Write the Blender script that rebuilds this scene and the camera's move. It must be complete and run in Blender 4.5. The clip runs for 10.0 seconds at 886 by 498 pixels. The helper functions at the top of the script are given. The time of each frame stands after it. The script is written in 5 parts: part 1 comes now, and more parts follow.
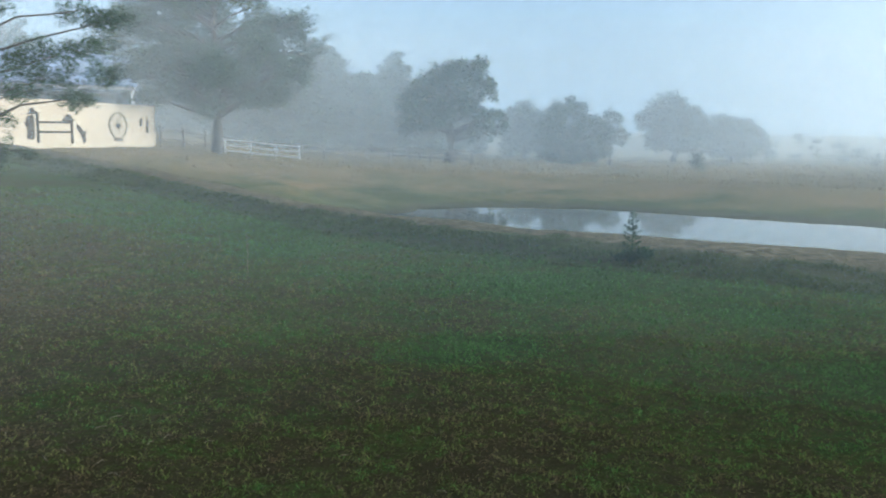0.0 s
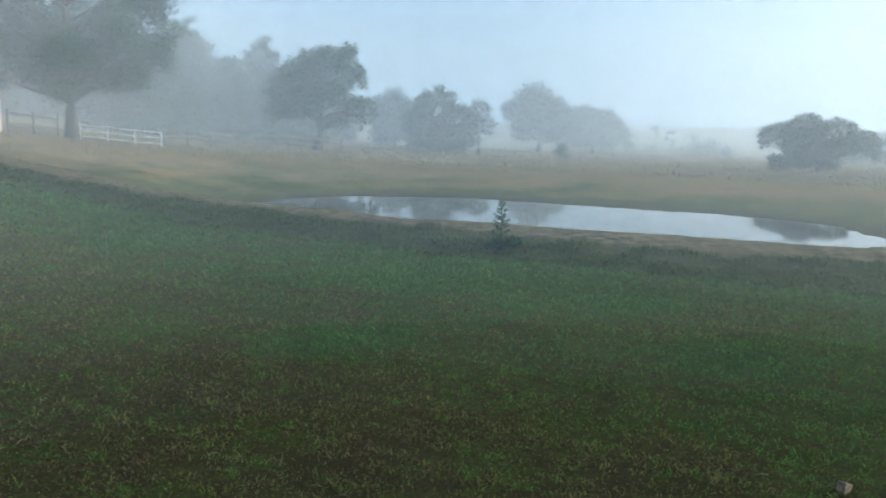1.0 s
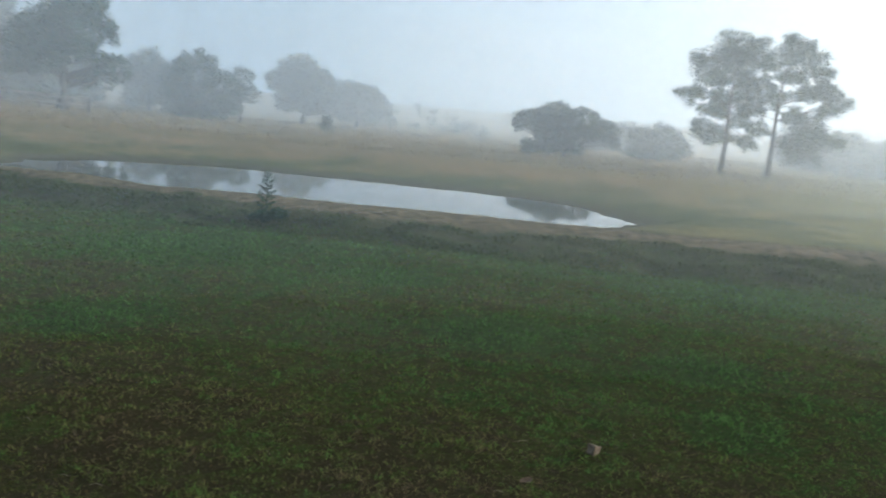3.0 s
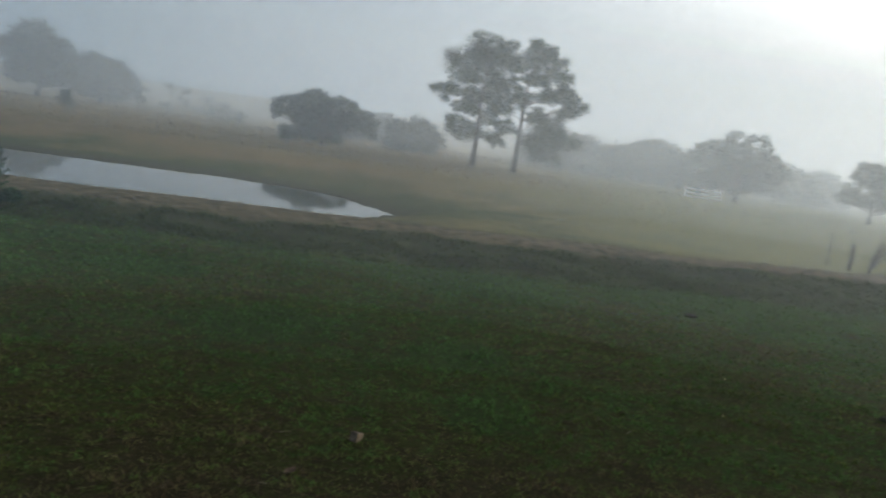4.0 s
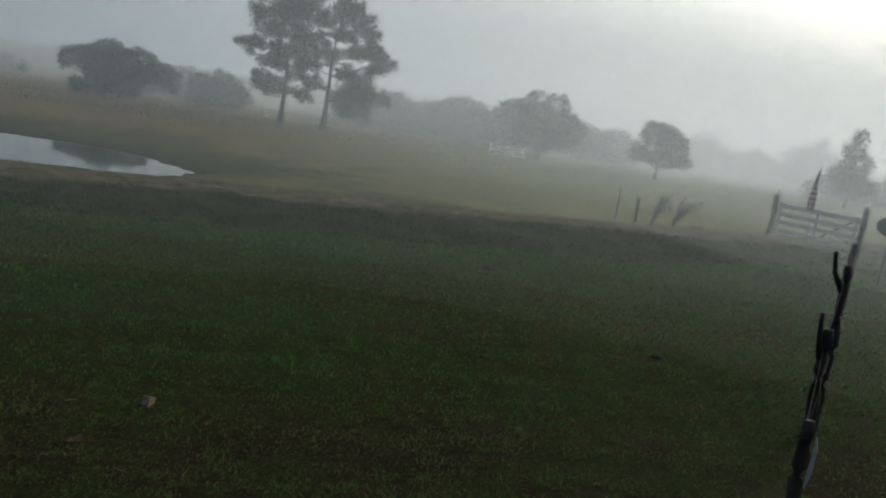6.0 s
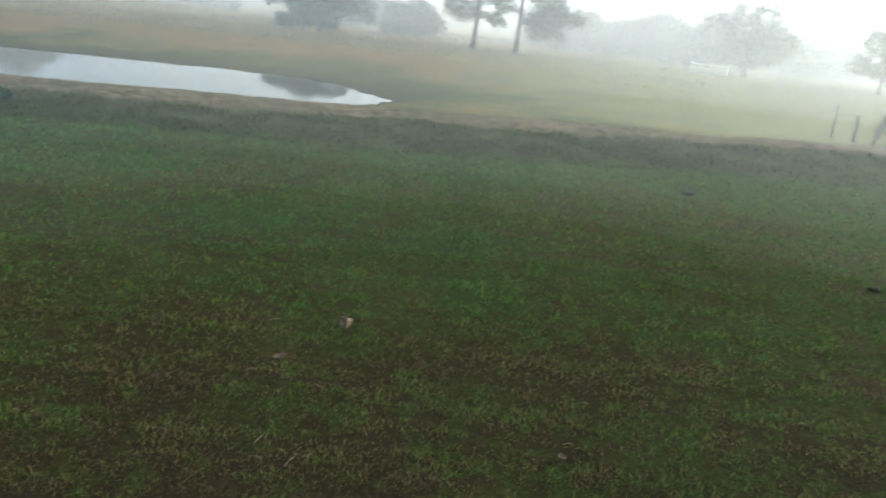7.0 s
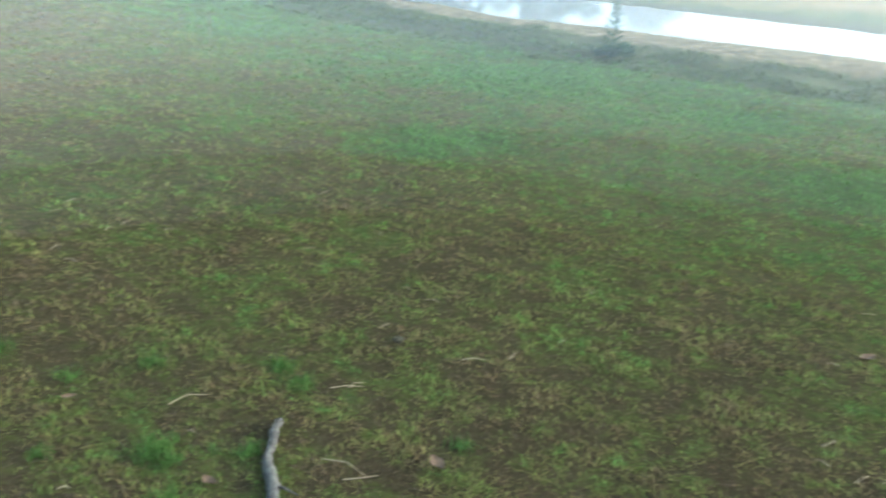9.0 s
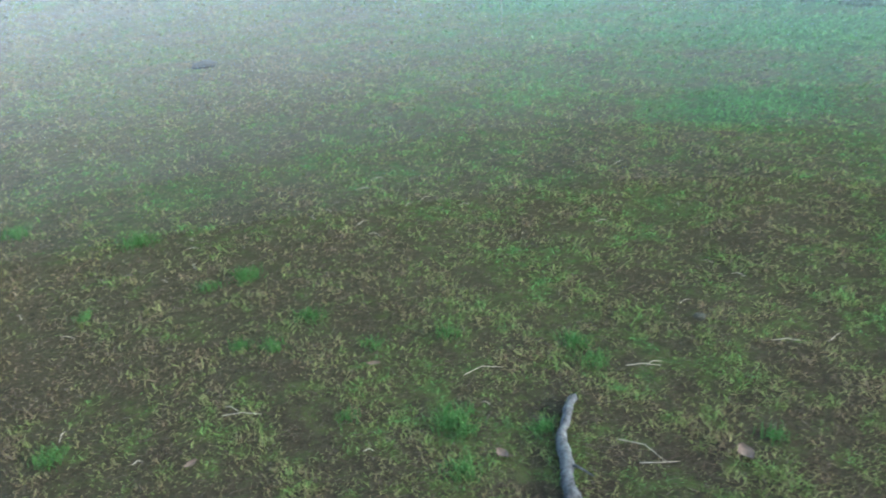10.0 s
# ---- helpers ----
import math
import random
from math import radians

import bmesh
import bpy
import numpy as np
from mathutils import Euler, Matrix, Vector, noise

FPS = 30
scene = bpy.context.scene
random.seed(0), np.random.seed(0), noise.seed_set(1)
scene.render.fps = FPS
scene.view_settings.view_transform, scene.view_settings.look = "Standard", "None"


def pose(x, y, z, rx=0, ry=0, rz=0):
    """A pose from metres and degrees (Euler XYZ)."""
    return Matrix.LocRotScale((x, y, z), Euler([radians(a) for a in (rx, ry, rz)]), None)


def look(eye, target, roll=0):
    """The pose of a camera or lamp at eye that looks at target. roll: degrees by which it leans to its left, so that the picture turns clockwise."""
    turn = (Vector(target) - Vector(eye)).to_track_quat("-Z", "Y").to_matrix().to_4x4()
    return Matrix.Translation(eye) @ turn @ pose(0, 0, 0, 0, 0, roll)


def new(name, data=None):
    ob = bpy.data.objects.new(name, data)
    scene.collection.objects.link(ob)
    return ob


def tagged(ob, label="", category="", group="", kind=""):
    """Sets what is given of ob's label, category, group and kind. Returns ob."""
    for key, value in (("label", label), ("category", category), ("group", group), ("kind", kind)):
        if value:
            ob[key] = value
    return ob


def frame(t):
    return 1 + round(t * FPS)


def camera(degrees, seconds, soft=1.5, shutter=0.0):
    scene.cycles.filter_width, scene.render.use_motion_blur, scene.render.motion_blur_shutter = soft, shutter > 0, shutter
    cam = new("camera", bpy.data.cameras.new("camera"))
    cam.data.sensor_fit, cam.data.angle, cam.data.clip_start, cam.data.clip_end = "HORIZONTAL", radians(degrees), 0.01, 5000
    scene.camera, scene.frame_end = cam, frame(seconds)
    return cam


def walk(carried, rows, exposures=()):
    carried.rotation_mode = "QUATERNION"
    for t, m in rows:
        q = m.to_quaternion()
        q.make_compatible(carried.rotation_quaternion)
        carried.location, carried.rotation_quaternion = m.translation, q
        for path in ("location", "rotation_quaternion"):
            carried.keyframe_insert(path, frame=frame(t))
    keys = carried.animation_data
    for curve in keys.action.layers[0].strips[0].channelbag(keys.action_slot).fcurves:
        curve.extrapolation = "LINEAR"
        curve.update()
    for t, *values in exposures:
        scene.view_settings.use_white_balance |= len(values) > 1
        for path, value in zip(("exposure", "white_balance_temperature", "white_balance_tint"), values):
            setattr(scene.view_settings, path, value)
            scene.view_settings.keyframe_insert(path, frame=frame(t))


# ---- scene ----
# The walk: a slow pan by hand over a misty yard, out to the gate and back down to the lawn.
cam = camera(54.0, 10.0, soft=1.9, shutter=0.35)
ROWS = [  # seconds, x, y, z, yaw, pitch, roll
    (0.0, 0.001, -0.001, 2.401, -0.24, -7.74, 0.60),
    (0.5, -0.015, -0.026, 2.421, -4.63, -7.93, 0.25),
    (1.0, -0.013, 0.032, 2.414, -8.85, -8.37, 1.32),
    (1.5, -0.007, 0.090, 2.402, -12.06, -8.69, 1.28),
    (2.0, -0.003, 0.145, 2.394, -16.56, -8.92, 2.08),
    (2.2, 0.006, 0.151, 2.391, -17.73, -9.06, 2.00),
    (3.3, -0.096, 0.175, 2.386, -29.01, -9.01, 5.90),
    (3.5, -0.115, 0.153, 2.386, -32.40, -8.77, 6.23),
    (4.0, -0.147, 0.172, 2.403, -40.87, -8.21, 8.11),
    (4.5, -0.091, 0.110, 2.401, -48.81, -6.91, 8.87),
    (5.0, -0.073, 0.091, 2.406, -54.35, -6.69, 9.34),
    (5.2, -0.088, 0.062, 2.416, -54.80, -7.14, 9.02),
    (6.3, -0.113, -0.011, 2.440, -51.18, -11.20, 8.06),
    (6.5, -0.073, 0.013, 2.429, -48.46, -12.91, 7.25),
    (7.0, -0.007, 0.050, 2.418, -41.29, -15.71, 6.32),
    (7.5, 0.010, 0.110, 2.388, -34.99, -17.30, 7.43),
    (8.0, 0.050, 0.141, 2.387, -24.86, -18.69, 4.84),
    (8.5, -0.001, 0.204, 2.401, -13.90, -20.26, 4.47),
    (9.0, 0.007, 0.263, 2.384, -2.77, -21.50, 3.50),
    (9.5, 0.029, 0.338, 2.354, 10.37, -22.46, -2.44),
    (10.0, -0.013, 0.418, 2.295, 17.91, -22.86, -4.93),
]
walk(cam, [(t, pose(x, y, z, 90 + p, 0, yaw) @ pose(0, 0, 0, 0, 0, r)) for t, x, y, z, yaw, p, r in ROWS],
     exposures=[(0.0, 0.0, 5700, 4), (2.0, 0.05, 5900, 7), (3.5, -0.42, 6200, 10), (4.5, -1.35, 6350, 11), (5.2, -1.6, 6350, 11),
                (6.3, -0.95, 6350, 9), (7.0, 0.3, 6400, 8), (7.5, 0.85, 6350, 6), (8.5, 1.6, 6250, 6), (9.3, 1.7, 5500, 4), (10.0, 1.72, 5020, 7)])
scene.cycles.transparent_max_bounces = 32

# ---- world, sun ----
SUN_AZ, SUN_EL = 95.0, 16.0          # degrees clockwise from +y, and above the horizon
world = bpy.data.worlds.new("foggy_morning")
scene.world = world
world.use_nodes = True
wn = world.node_tree
wn.nodes.clear()
sky = wn.nodes.new("ShaderNodeTexSky")
sky.sky_type = "NISHITA"
sky.sun_disc = False
sky.sun_elevation, sky.sun_rotation = radians(SUN_EL), radians(SUN_AZ)
sky.air_density, sky.dust_density, sky.ozone_density = 1.0, 10.0, 2.0
# fog in front of the sky, brighter round the low sun
sun_way = Vector((math.sin(radians(SUN_AZ)) * math.cos(radians(SUN_EL)),
                  math.cos(radians(SUN_AZ)) * math.cos(radians(SUN_EL)), math.sin(radians(SUN_EL))))
where = wn.nodes.new("ShaderNodeTexCoord")
facing = wn.nodes.new("ShaderNodeVectorMath")
facing.operation = "DOT_PRODUCT"
facing.inputs[1].default_value = sun_way
half = wn.nodes.new("ShaderNodeMath")
half.operation, half.use_clamp = "MULTIPLY_ADD", True
half.inputs[1].default_value, half.inputs[2].default_value = 0.5, 0.5
glow = wn.nodes.new("ShaderNodeMath")
glow.operation = "POWER"
glow.inputs[1].default_value = 8.0
fog = wn.nodes.new("ShaderNodeMix")
fog.data_type = "RGBA"
fog_ends = [k for k in fog.inputs if k.type == "RGBA"]
fog_ends[0].default_value = (8.3, 12.0, 15.6, 1)
fog_ends[1].default_value = (76.0, 75.0, 69.0, 1)
veil = wn.nodes.new("ShaderNodeMix")
veil.data_type = "RGBA"
veil.inputs["Factor"].default_value = 0.5
veil_ends = [k for k in veil.inputs if k.type == "RGBA"]
wn.links.new(where.outputs["Generated"], facing.inputs[0])
wn.links.new(facing.outputs["Value"], half.inputs[0])
wn.links.new(half.outputs[0], glow.inputs[0])
wn.links.new(glow.outputs[0], fog.inputs["Factor"])
wn.links.new([k for k in fog.outputs if k.type == "RGBA"][0], veil_ends[1])
bg = wn.nodes.new("ShaderNodeBackground")
bg.inputs["Strength"].default_value = 0.1
out = wn.nodes.new("ShaderNodeOutputWorld")
wn.links.new(sky.outputs[0], veil_ends[0])
wn.links.new([k for k in veil.outputs if k.type == "RGBA"][0], bg.inputs["Color"])
wn.links.new(bg.outputs[0], out.inputs["Surface"])

sun_data = bpy.data.lights.new("sun", "SUN")
sun_data.energy, sun_data.angle, sun_data.color = 4.0, radians(12), (1.0, 0.93, 0.82)
sun = new("sun", sun_data)
sun.matrix_world = look(sun_way * 100, (0, 0, 0))


# ---- materials ----
class Nodes:
    """A new material and short ways to add nodes to it."""

    def __init__(self, name):
        self.mat = bpy.data.materials.new(name)
        self.mat.use_nodes = True
        self.nt = self.mat.node_tree
        self.nt.nodes.clear()
        self.out = self.add("ShaderNodeOutputMaterial")
        self.where = self.add("ShaderNodeNewGeometry")

    def add(self, kind, **inputs):
        node = self.nt.nodes.new(kind)
        for key, value in inputs.items():
            self.set(node, key.replace("_", " "), value)
        return node

    def set(self, node, key, value):
        if isinstance(value, bpy.types.NodeSocket):
            self.nt.links.new(value, node.inputs[key])
        else:
            node.inputs[key].default_value = value

    def noise(self, scale, detail=3.0, rough=0.55, stretch=None):
        v = self.where.outputs["Position"]
        if stretch:
            m = self.add("ShaderNodeMapping")
            m.inputs["Scale"].default_value = stretch
            self.nt.links.new(v, m.inputs["Vector"])
            v = m.outputs["Vector"]
        return self.add("ShaderNodeTexNoise", Vector=v, Scale=scale, Detail=detail, Roughness=rough).outputs["Fac"]

    def ramp(self, fac, *stops):
        node = self.add("ShaderNodeValToRGB", Fac=fac)
        el = node.color_ramp.elements
        while len(el) < len(stops):
            el.new(0.5)
        for e, (p, c) in zip(el, stops):
            e.position, e.color = p, (*c, 1) if len(c) == 3 else c
        return node.outputs["Color"]

    def mix(self, fac, a, b, how="MIX"):
        node = self.add("ShaderNodeMix")
        node.data_type, node.blend_type = "RGBA", how
        self.set(node, "Factor", fac)
        for key, c in (("A", a), ("B", b)):
            sock = [s for s in node.inputs if s.name == key and s.type == "RGBA"][0]
            if isinstance(c, bpy.types.NodeSocket):
                self.nt.links.new(c, sock)
            else:
                sock.default_value = (*c, 1)
        return [s for s in node.outputs if s.type == "RGBA"][0]

    def maths(self, how, a, b=0.0, clamp=False):
        node = self.add("ShaderNodeMath")
        node.operation, node.use_clamp = how, clamp
        for i, v in enumerate((a, b)):
            if isinstance(v, bpy.types.NodeSocket):
                self.nt.links.new(v, node.inputs[i])
            else:
                node.inputs[i].default_value = v
        return node.outputs[0]

    def finish(self, colour, rough=0.8, metal=0.0, bump=None, depth=0.01, leaf=False, spec=0.5):
        b = self.add("ShaderNodeBsdfPrincipled", Roughness=rough, Metallic=metal)
        b.inputs["Specular IOR Level"].default_value = spec
        self.set(b, "Base Color", colour if isinstance(colour, bpy.types.NodeSocket) else (*colour, 1))
        if bump is not None:
            bp = self.add("ShaderNodeBump", Height=bump, Strength=0.8, Distance=depth)
            self.nt.links.new(bp.outputs[0], b.inputs["Normal"])
        shade = b.outputs[0]
        if leaf:
            tr = self.add("ShaderNodeBsdfTranslucent")
            self.set(tr, "Color", colour if isinstance(colour, bpy.types.NodeSocket) else (*colour, 1))
            m = self.add("ShaderNodeMixShader", Fac=float(leaf))
            self.nt.links.new(shade, m.inputs[1])
            self.nt.links.new(tr.outputs[0], m.inputs[2])
            shade = m.outputs[0]
        self.nt.links.new(shade, self.out.inputs["Surface"])
        return self.mat


def plain(name, a, b, scale=3.0, rough=0.8, metal=0.0, depth=0.004, stretch=None, fine=30.0):
    """Two tones mixed by a large noise, broken up by a fine one that also gives the relief."""
    n = Nodes(name)
    f = n.noise(fine, 4, 0.6, stretch)
    c = n.mix(n.ramp(n.noise(scale, 3, 0.55, stretch), (0.35, (0, 0, 0)), (0.65, (1, 1, 1))), a, b)
    c = n.mix(n.maths("MULTIPLY", f, 0.5), c, [x * 0.55 for x in a])
    return n.finish(c, rough, metal, f, depth, spec=0.2)


def foliage(name, a, b, c):
    n = Nodes(name)
    isl = n.where.outputs["Random Per Island"]
    col = n.ramp(isl, (0.0, a), (0.5, b), (1.0, c))
    col = n.mix(n.noise(0.5), col, [x * 0.6 for x in a])
    return n.finish(col, 0.8, leaf=0.15, spec=0.03)


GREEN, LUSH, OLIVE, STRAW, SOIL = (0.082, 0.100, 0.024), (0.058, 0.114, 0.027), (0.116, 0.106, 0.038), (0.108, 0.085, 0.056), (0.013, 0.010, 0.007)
DAMP_SPOTS = ((1.57, 13.4, 1.9), (0.3, 9.4, 1.1), (4.4, 8.3, 0.9), (6.0, 6.7, 0.7), (5.07, 5.17, 0.6), (4.35, 11.35, 0.9), (9.2, 9.69, 1.4), (-3.29, 17.54, 1.6))


def turf_tone(n):
    """How dry the lawn is at a place, 0 lush to 1 bare, at three scales."""
    big = n.noise(0.22, 2, 0.5)
    mid = n.noise(1.3, 3, 0.55)
    small = n.noise(7.0, 3, 0.6)
    f = n.maths("ADD", n.maths("MULTIPLY", big, 0.75), n.maths("MULTIPLY", mid, 0.75))
    f = n.maths("ADD", f, n.maths("MULTIPLY", small, 1.2))
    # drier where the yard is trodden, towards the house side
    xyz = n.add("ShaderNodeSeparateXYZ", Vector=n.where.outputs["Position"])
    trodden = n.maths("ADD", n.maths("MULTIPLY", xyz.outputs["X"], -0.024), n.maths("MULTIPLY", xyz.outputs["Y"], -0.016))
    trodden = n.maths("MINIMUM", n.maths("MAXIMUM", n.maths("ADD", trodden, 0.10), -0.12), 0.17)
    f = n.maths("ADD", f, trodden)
    # lusher in the damp ground before the bank
    along = n.maths("ADD", n.maths("MULTIPLY", xyz.outputs["X"], 0.62), n.maths("MULTIPLY", xyz.outputs["Y"], 0.78))
    damp = n.maths("MULTIPLY", n.maths("SUBTRACT", along, 9.5), 0.2, True)
    f = n.maths("SUBTRACT", f, n.maths("MULTIPLY", damp, 0.2))
    for x, y, r in DAMP_SPOTS:
        far = n.add("ShaderNodeVectorMath")
        far.operation = "DISTANCE"
        n.nt.links.new(n.where.outputs["Position"], far.inputs[0])
        far.inputs[1].default_value = (x, y, 0)
        near = n.maths("SUBTRACT", 1.0, n.maths("MULTIPLY", far.outputs["Value"], 1 / r), True)
        f = n.maths("SUBTRACT", f, n.maths("MULTIPLY", near, 0.5))
    return n.maths("MULTIPLY", n.maths("SUBTRACT", f, 1.02), 1.75, True)


def make_ground():
    n = Nodes("ground_turf")
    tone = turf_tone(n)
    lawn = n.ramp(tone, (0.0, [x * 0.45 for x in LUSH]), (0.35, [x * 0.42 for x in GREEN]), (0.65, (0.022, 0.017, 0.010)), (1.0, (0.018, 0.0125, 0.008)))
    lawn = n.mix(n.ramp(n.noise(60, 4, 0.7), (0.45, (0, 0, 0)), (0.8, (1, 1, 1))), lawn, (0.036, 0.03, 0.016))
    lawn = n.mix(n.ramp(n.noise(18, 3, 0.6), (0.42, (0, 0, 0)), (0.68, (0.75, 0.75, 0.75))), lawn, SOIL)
    lawn = n.mix(n.ramp(n.noise(130, 3, 0.7), (0.48, (0, 0, 0)), (0.68, (0.6, 0.6, 0.6))), lawn, (0.042, 0.027, 0.016))
    lawn = n.mix(n.ramp(n.noise(95, 3, 0.7, (1, 1, 3)), (0.54, (0, 0, 0)), (0.7, (0.5, 0.5, 0.5))), lawn, (0.028, 0.042, 0.010))
    # turf colour lifted with distance: closer cover, plus painted haze and grazing light
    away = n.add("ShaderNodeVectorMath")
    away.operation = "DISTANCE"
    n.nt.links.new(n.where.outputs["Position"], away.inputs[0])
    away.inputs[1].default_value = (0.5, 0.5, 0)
    far_lift = n.maths("MULTIPLY", n.maths("SUBTRACT", away.outputs["Value"], 3.0), 0.085, True)
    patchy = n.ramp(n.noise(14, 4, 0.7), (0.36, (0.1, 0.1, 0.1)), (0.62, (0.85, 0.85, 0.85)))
    lawn = n.mix(n.maths("MULTIPLY", far_lift, patchy), lawn, n.ramp(tone, (0.0, (0.042, 0.080, 0.022)), (0.4, (0.056, 0.068, 0.022)), (1.0, (0.085, 0.074, 0.034))))
    field = n.ramp(n.noise(0.12, 4, 0.6), (0.3, (0.07, 0.085, 0.035)), (0.5, (0.17, 0.13, 0.07)), (0.7, (0.10, 0.10, 0.04)))
    shore = n.add("ShaderNodeAttribute")
    shore.attribute_name = "from_pond"
    ring = n.maths("ADD", shore.outputs["Fac"], n.maths("MULTIPLY", n.maths("SUBTRACT", n.noise(0.25, 4, 0.7), 0.5), 2.4))
    meadow = n.mix(n.noise(0.6, 4, 0.6), (0.050, 0.066, 0.028), (0.095, 0.100, 0.048))
    tan = n.mix(n.noise(0.9, 4, 0.6), (0.15, 0.105, 0.05), (0.30, 0.19, 0.10))
    xy = n.add("ShaderNodeSeparateXYZ", Vector=n.where.outputs["Position"])
    west = n.maths("ADD", n.maths("MULTIPLY", n.maths("SUBTRACT", xy.outputs["Y"], n.maths("MULTIPLY", xy.outputs["X"], 0.85)), 0.06), 0.25, True)
    dry = n.mix(west, n.mix(n.noise(0.5, 4, 0.65), (0.11, 0.12, 0.032), (0.20, 0.175, 0.055)), n.mix(0.62, tan, field))
    field = n.mix(n.maths("MULTIPLY", n.maths("SUBTRACT", ring, 1.15), 1.6, True), meadow, dry)
    field = n.mix(n.maths("MULTIPLY", n.noise(5, 4, 0.65), 0.6), field, (0.06, 0.055, 0.027))
    xyz = n.add("ShaderNodeSeparateXYZ", Vector=n.where.outputs["Position"])
    past = n.add("ShaderNodeAttribute")
    past.attribute_name = "past_foot"
    s = n.maths("ADD", past.outputs["Fac"], n.maths("MULTIPLY", n.maths("SUBTRACT", n.noise(1.6), 0.5), 0.9))
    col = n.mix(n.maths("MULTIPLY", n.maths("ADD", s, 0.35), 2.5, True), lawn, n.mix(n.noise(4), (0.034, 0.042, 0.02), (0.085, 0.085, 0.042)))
    col = n.mix(n.maths("MULTIPLY", n.maths("SUBTRACT", s, 0.95), 2.5, True), col, n.mix(n.ramp(n.noise(5, 4, 0.65), (0.35, (0, 0, 0)), (0.65, (1, 1, 1))), (0.05, 0.045, 0.027), (0.15, 0.12, 0.075)))
    col = n.mix(n.maths("MULTIPLY", n.maths("SUBTRACT", s, 3.0), 0.8, True), col, field)
    mud = n.maths("MULTIPLY", n.maths("SUBTRACT", -0.74, xyz.outputs["Z"]), 6.0, True)
    col = n.mix(mud, col, (0.06, 0.058, 0.04))
    return n.finish(col, 0.95, bump=n.noise(35, 5, 0.7), depth=0.03, spec=0.01)


def make_blades(name, stops, tall=False):
    n = Nodes(name)
    isl = n.where.outputs["Random Per Island"]
    if tall:
        col = n.ramp(isl, *stops)
        col = n.mix(n.noise(0.3, 3), col, stops[0][1])
    else:
        tone = turf_tone(n)
        f = n.maths("ADD", n.maths("MULTIPLY", isl, 0.34), n.maths("MULTIPLY", n.maths("SUBTRACT", tone, 0.36), 0.95), True)
        col = n.ramp(f, *stops)
        spread = n.maths("ADD", n.maths("MULTIPLY", n.maths("FRACT", n.maths("MULTIPLY", isl, 37.0)), 0.95), 0.55)
        col = n.mix(1.0, col, n.add("ShaderNodeCombineColor", Red=spread, Green=spread, Blue=spread).outputs[0], "MULTIPLY")
    return n.finish(col, 0.75, leaf=0.35, spec=0.03)


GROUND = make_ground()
BLADE = make_blades("lawn_blades", [(0.0, LUSH), (0.3, GREEN), (0.55, OLIVE), (0.78, (0.092, 0.060, 0.032)), (1.0, STRAW)])
THATCH = make_blades("thatch_blades", [(0.0, (0.022, 0.015, 0.010)), (0.5, (0.065, 0.041, 0.026)), (0.85, (0.098, 0.070, 0.046)), (1.0, (0.155, 0.122, 0.088))], True)
BANK = make_blades("bank_blades", [(0.0, (0.032, 0.058, 0.018)), (0.5, (0.085, 0.108, 0.036)), (1.0, (0.165, 0.15, 0.068))], True)
CREST = make_blades("crest_blades", [(0.0, (0.045, 0.05, 0.022)), (0.5, (0.095, 0.085, 0.042)), (1.0, (0.19, 0.155, 0.085))], True)
MEADOW = make_blades("pasture_blades", [(0.0, (0.035, 0.06, 0.018)), (0.6, (0.07, 0.09, 0.03)), (1.0, (0.16, 0.14, 0.06))], True)
TALL = make_blades("field_blades", [(0.0, (0.11, 0.095, 0.045)), (0.5, (0.27, 0.19, 0.10)), (1.0, (0.40, 0.29, 0.17))], True)
NEEDLE = foliage("pine_needles", (0.020, 0.046, 0.020), (0.034, 0.074, 0.030), (0.056, 0.10, 0.040))
OAKLEAF = foliage("oak_leaves", (0.020, 0.040, 0.017), (0.034, 0.062, 0.024), (0.056, 0.082, 0.034))
DRYLEAF = foliage("dry_shrub_leaves", (0.05, 0.038, 0.02), (0.09, 0.07, 0.038), (0.14, 0.11, 0.06))
WEEDLEAF = foliage("weed_leaves", (0.020, 0.05, 0.026), (0.03, 0.075, 0.035), (0.05, 0.095, 0.04))
BARK = plain("bark", (0.055, 0.046, 0.038), (0.095, 0.082, 0.068), 1.5, 0.95, depth=0.02, stretch=(1, 1, 0.25))
GREYWOOD = plain("weathered_wood", (0.10, 0.085, 0.07), (0.17, 0.15, 0.125), 4, 0.9, depth=0.008, stretch=(1, 1, 0.15))
DARKWOOD = plain("old_post_wood", (0.020, 0.016, 0.013), (0.045, 0.036, 0.029), 6, 0.9, depth=0.01, stretch=(1, 1, 0.2))
WHITEPAINT = plain("white_painted_board", (0.66, 0.65, 0.62), (0.80, 0.79, 0.77), 1.2, 0.6, depth=0.002)
CREAM = plain("cream_stucco", (0.45, 0.375, 0.28), (0.51, 0.435, 0.335), 0.5, 0.85, depth=0.004)
METALROOF = plain("blue_grey_metal_roof", (0.16, 0.22, 0.34), (0.22, 0.29, 0.41), 0.4, 0.45, 0.3, depth=0.002)
DARKMETAL = plain("dark_iron", (0.05, 0.045, 0.04), (0.09, 0.075, 0.065), 5, 0.6, 0.4)
WORNWHITE = plain("rain_worn_white_paint", (0.46, 0.45, 0.42), (0.62, 0.61, 0.58), 1.6, 0.7, depth=0.003)
GREYPAINT = plain("worn_white_paint", (0.30, 0.295, 0.28), (0.46, 0.455, 0.44), 1.6, 0.75, depth=0.003)
BARNWALL = plain("barn_boards", (0.10, 0.09, 0.08), (0.15, 0.135, 0.12), 0.8, 0.85)
DISHGREY = plain("grey_dish_paint", (0.05, 0.053, 0.056), (0.075, 0.078, 0.082), 4, 0.5, 0.1, depth=0.001)
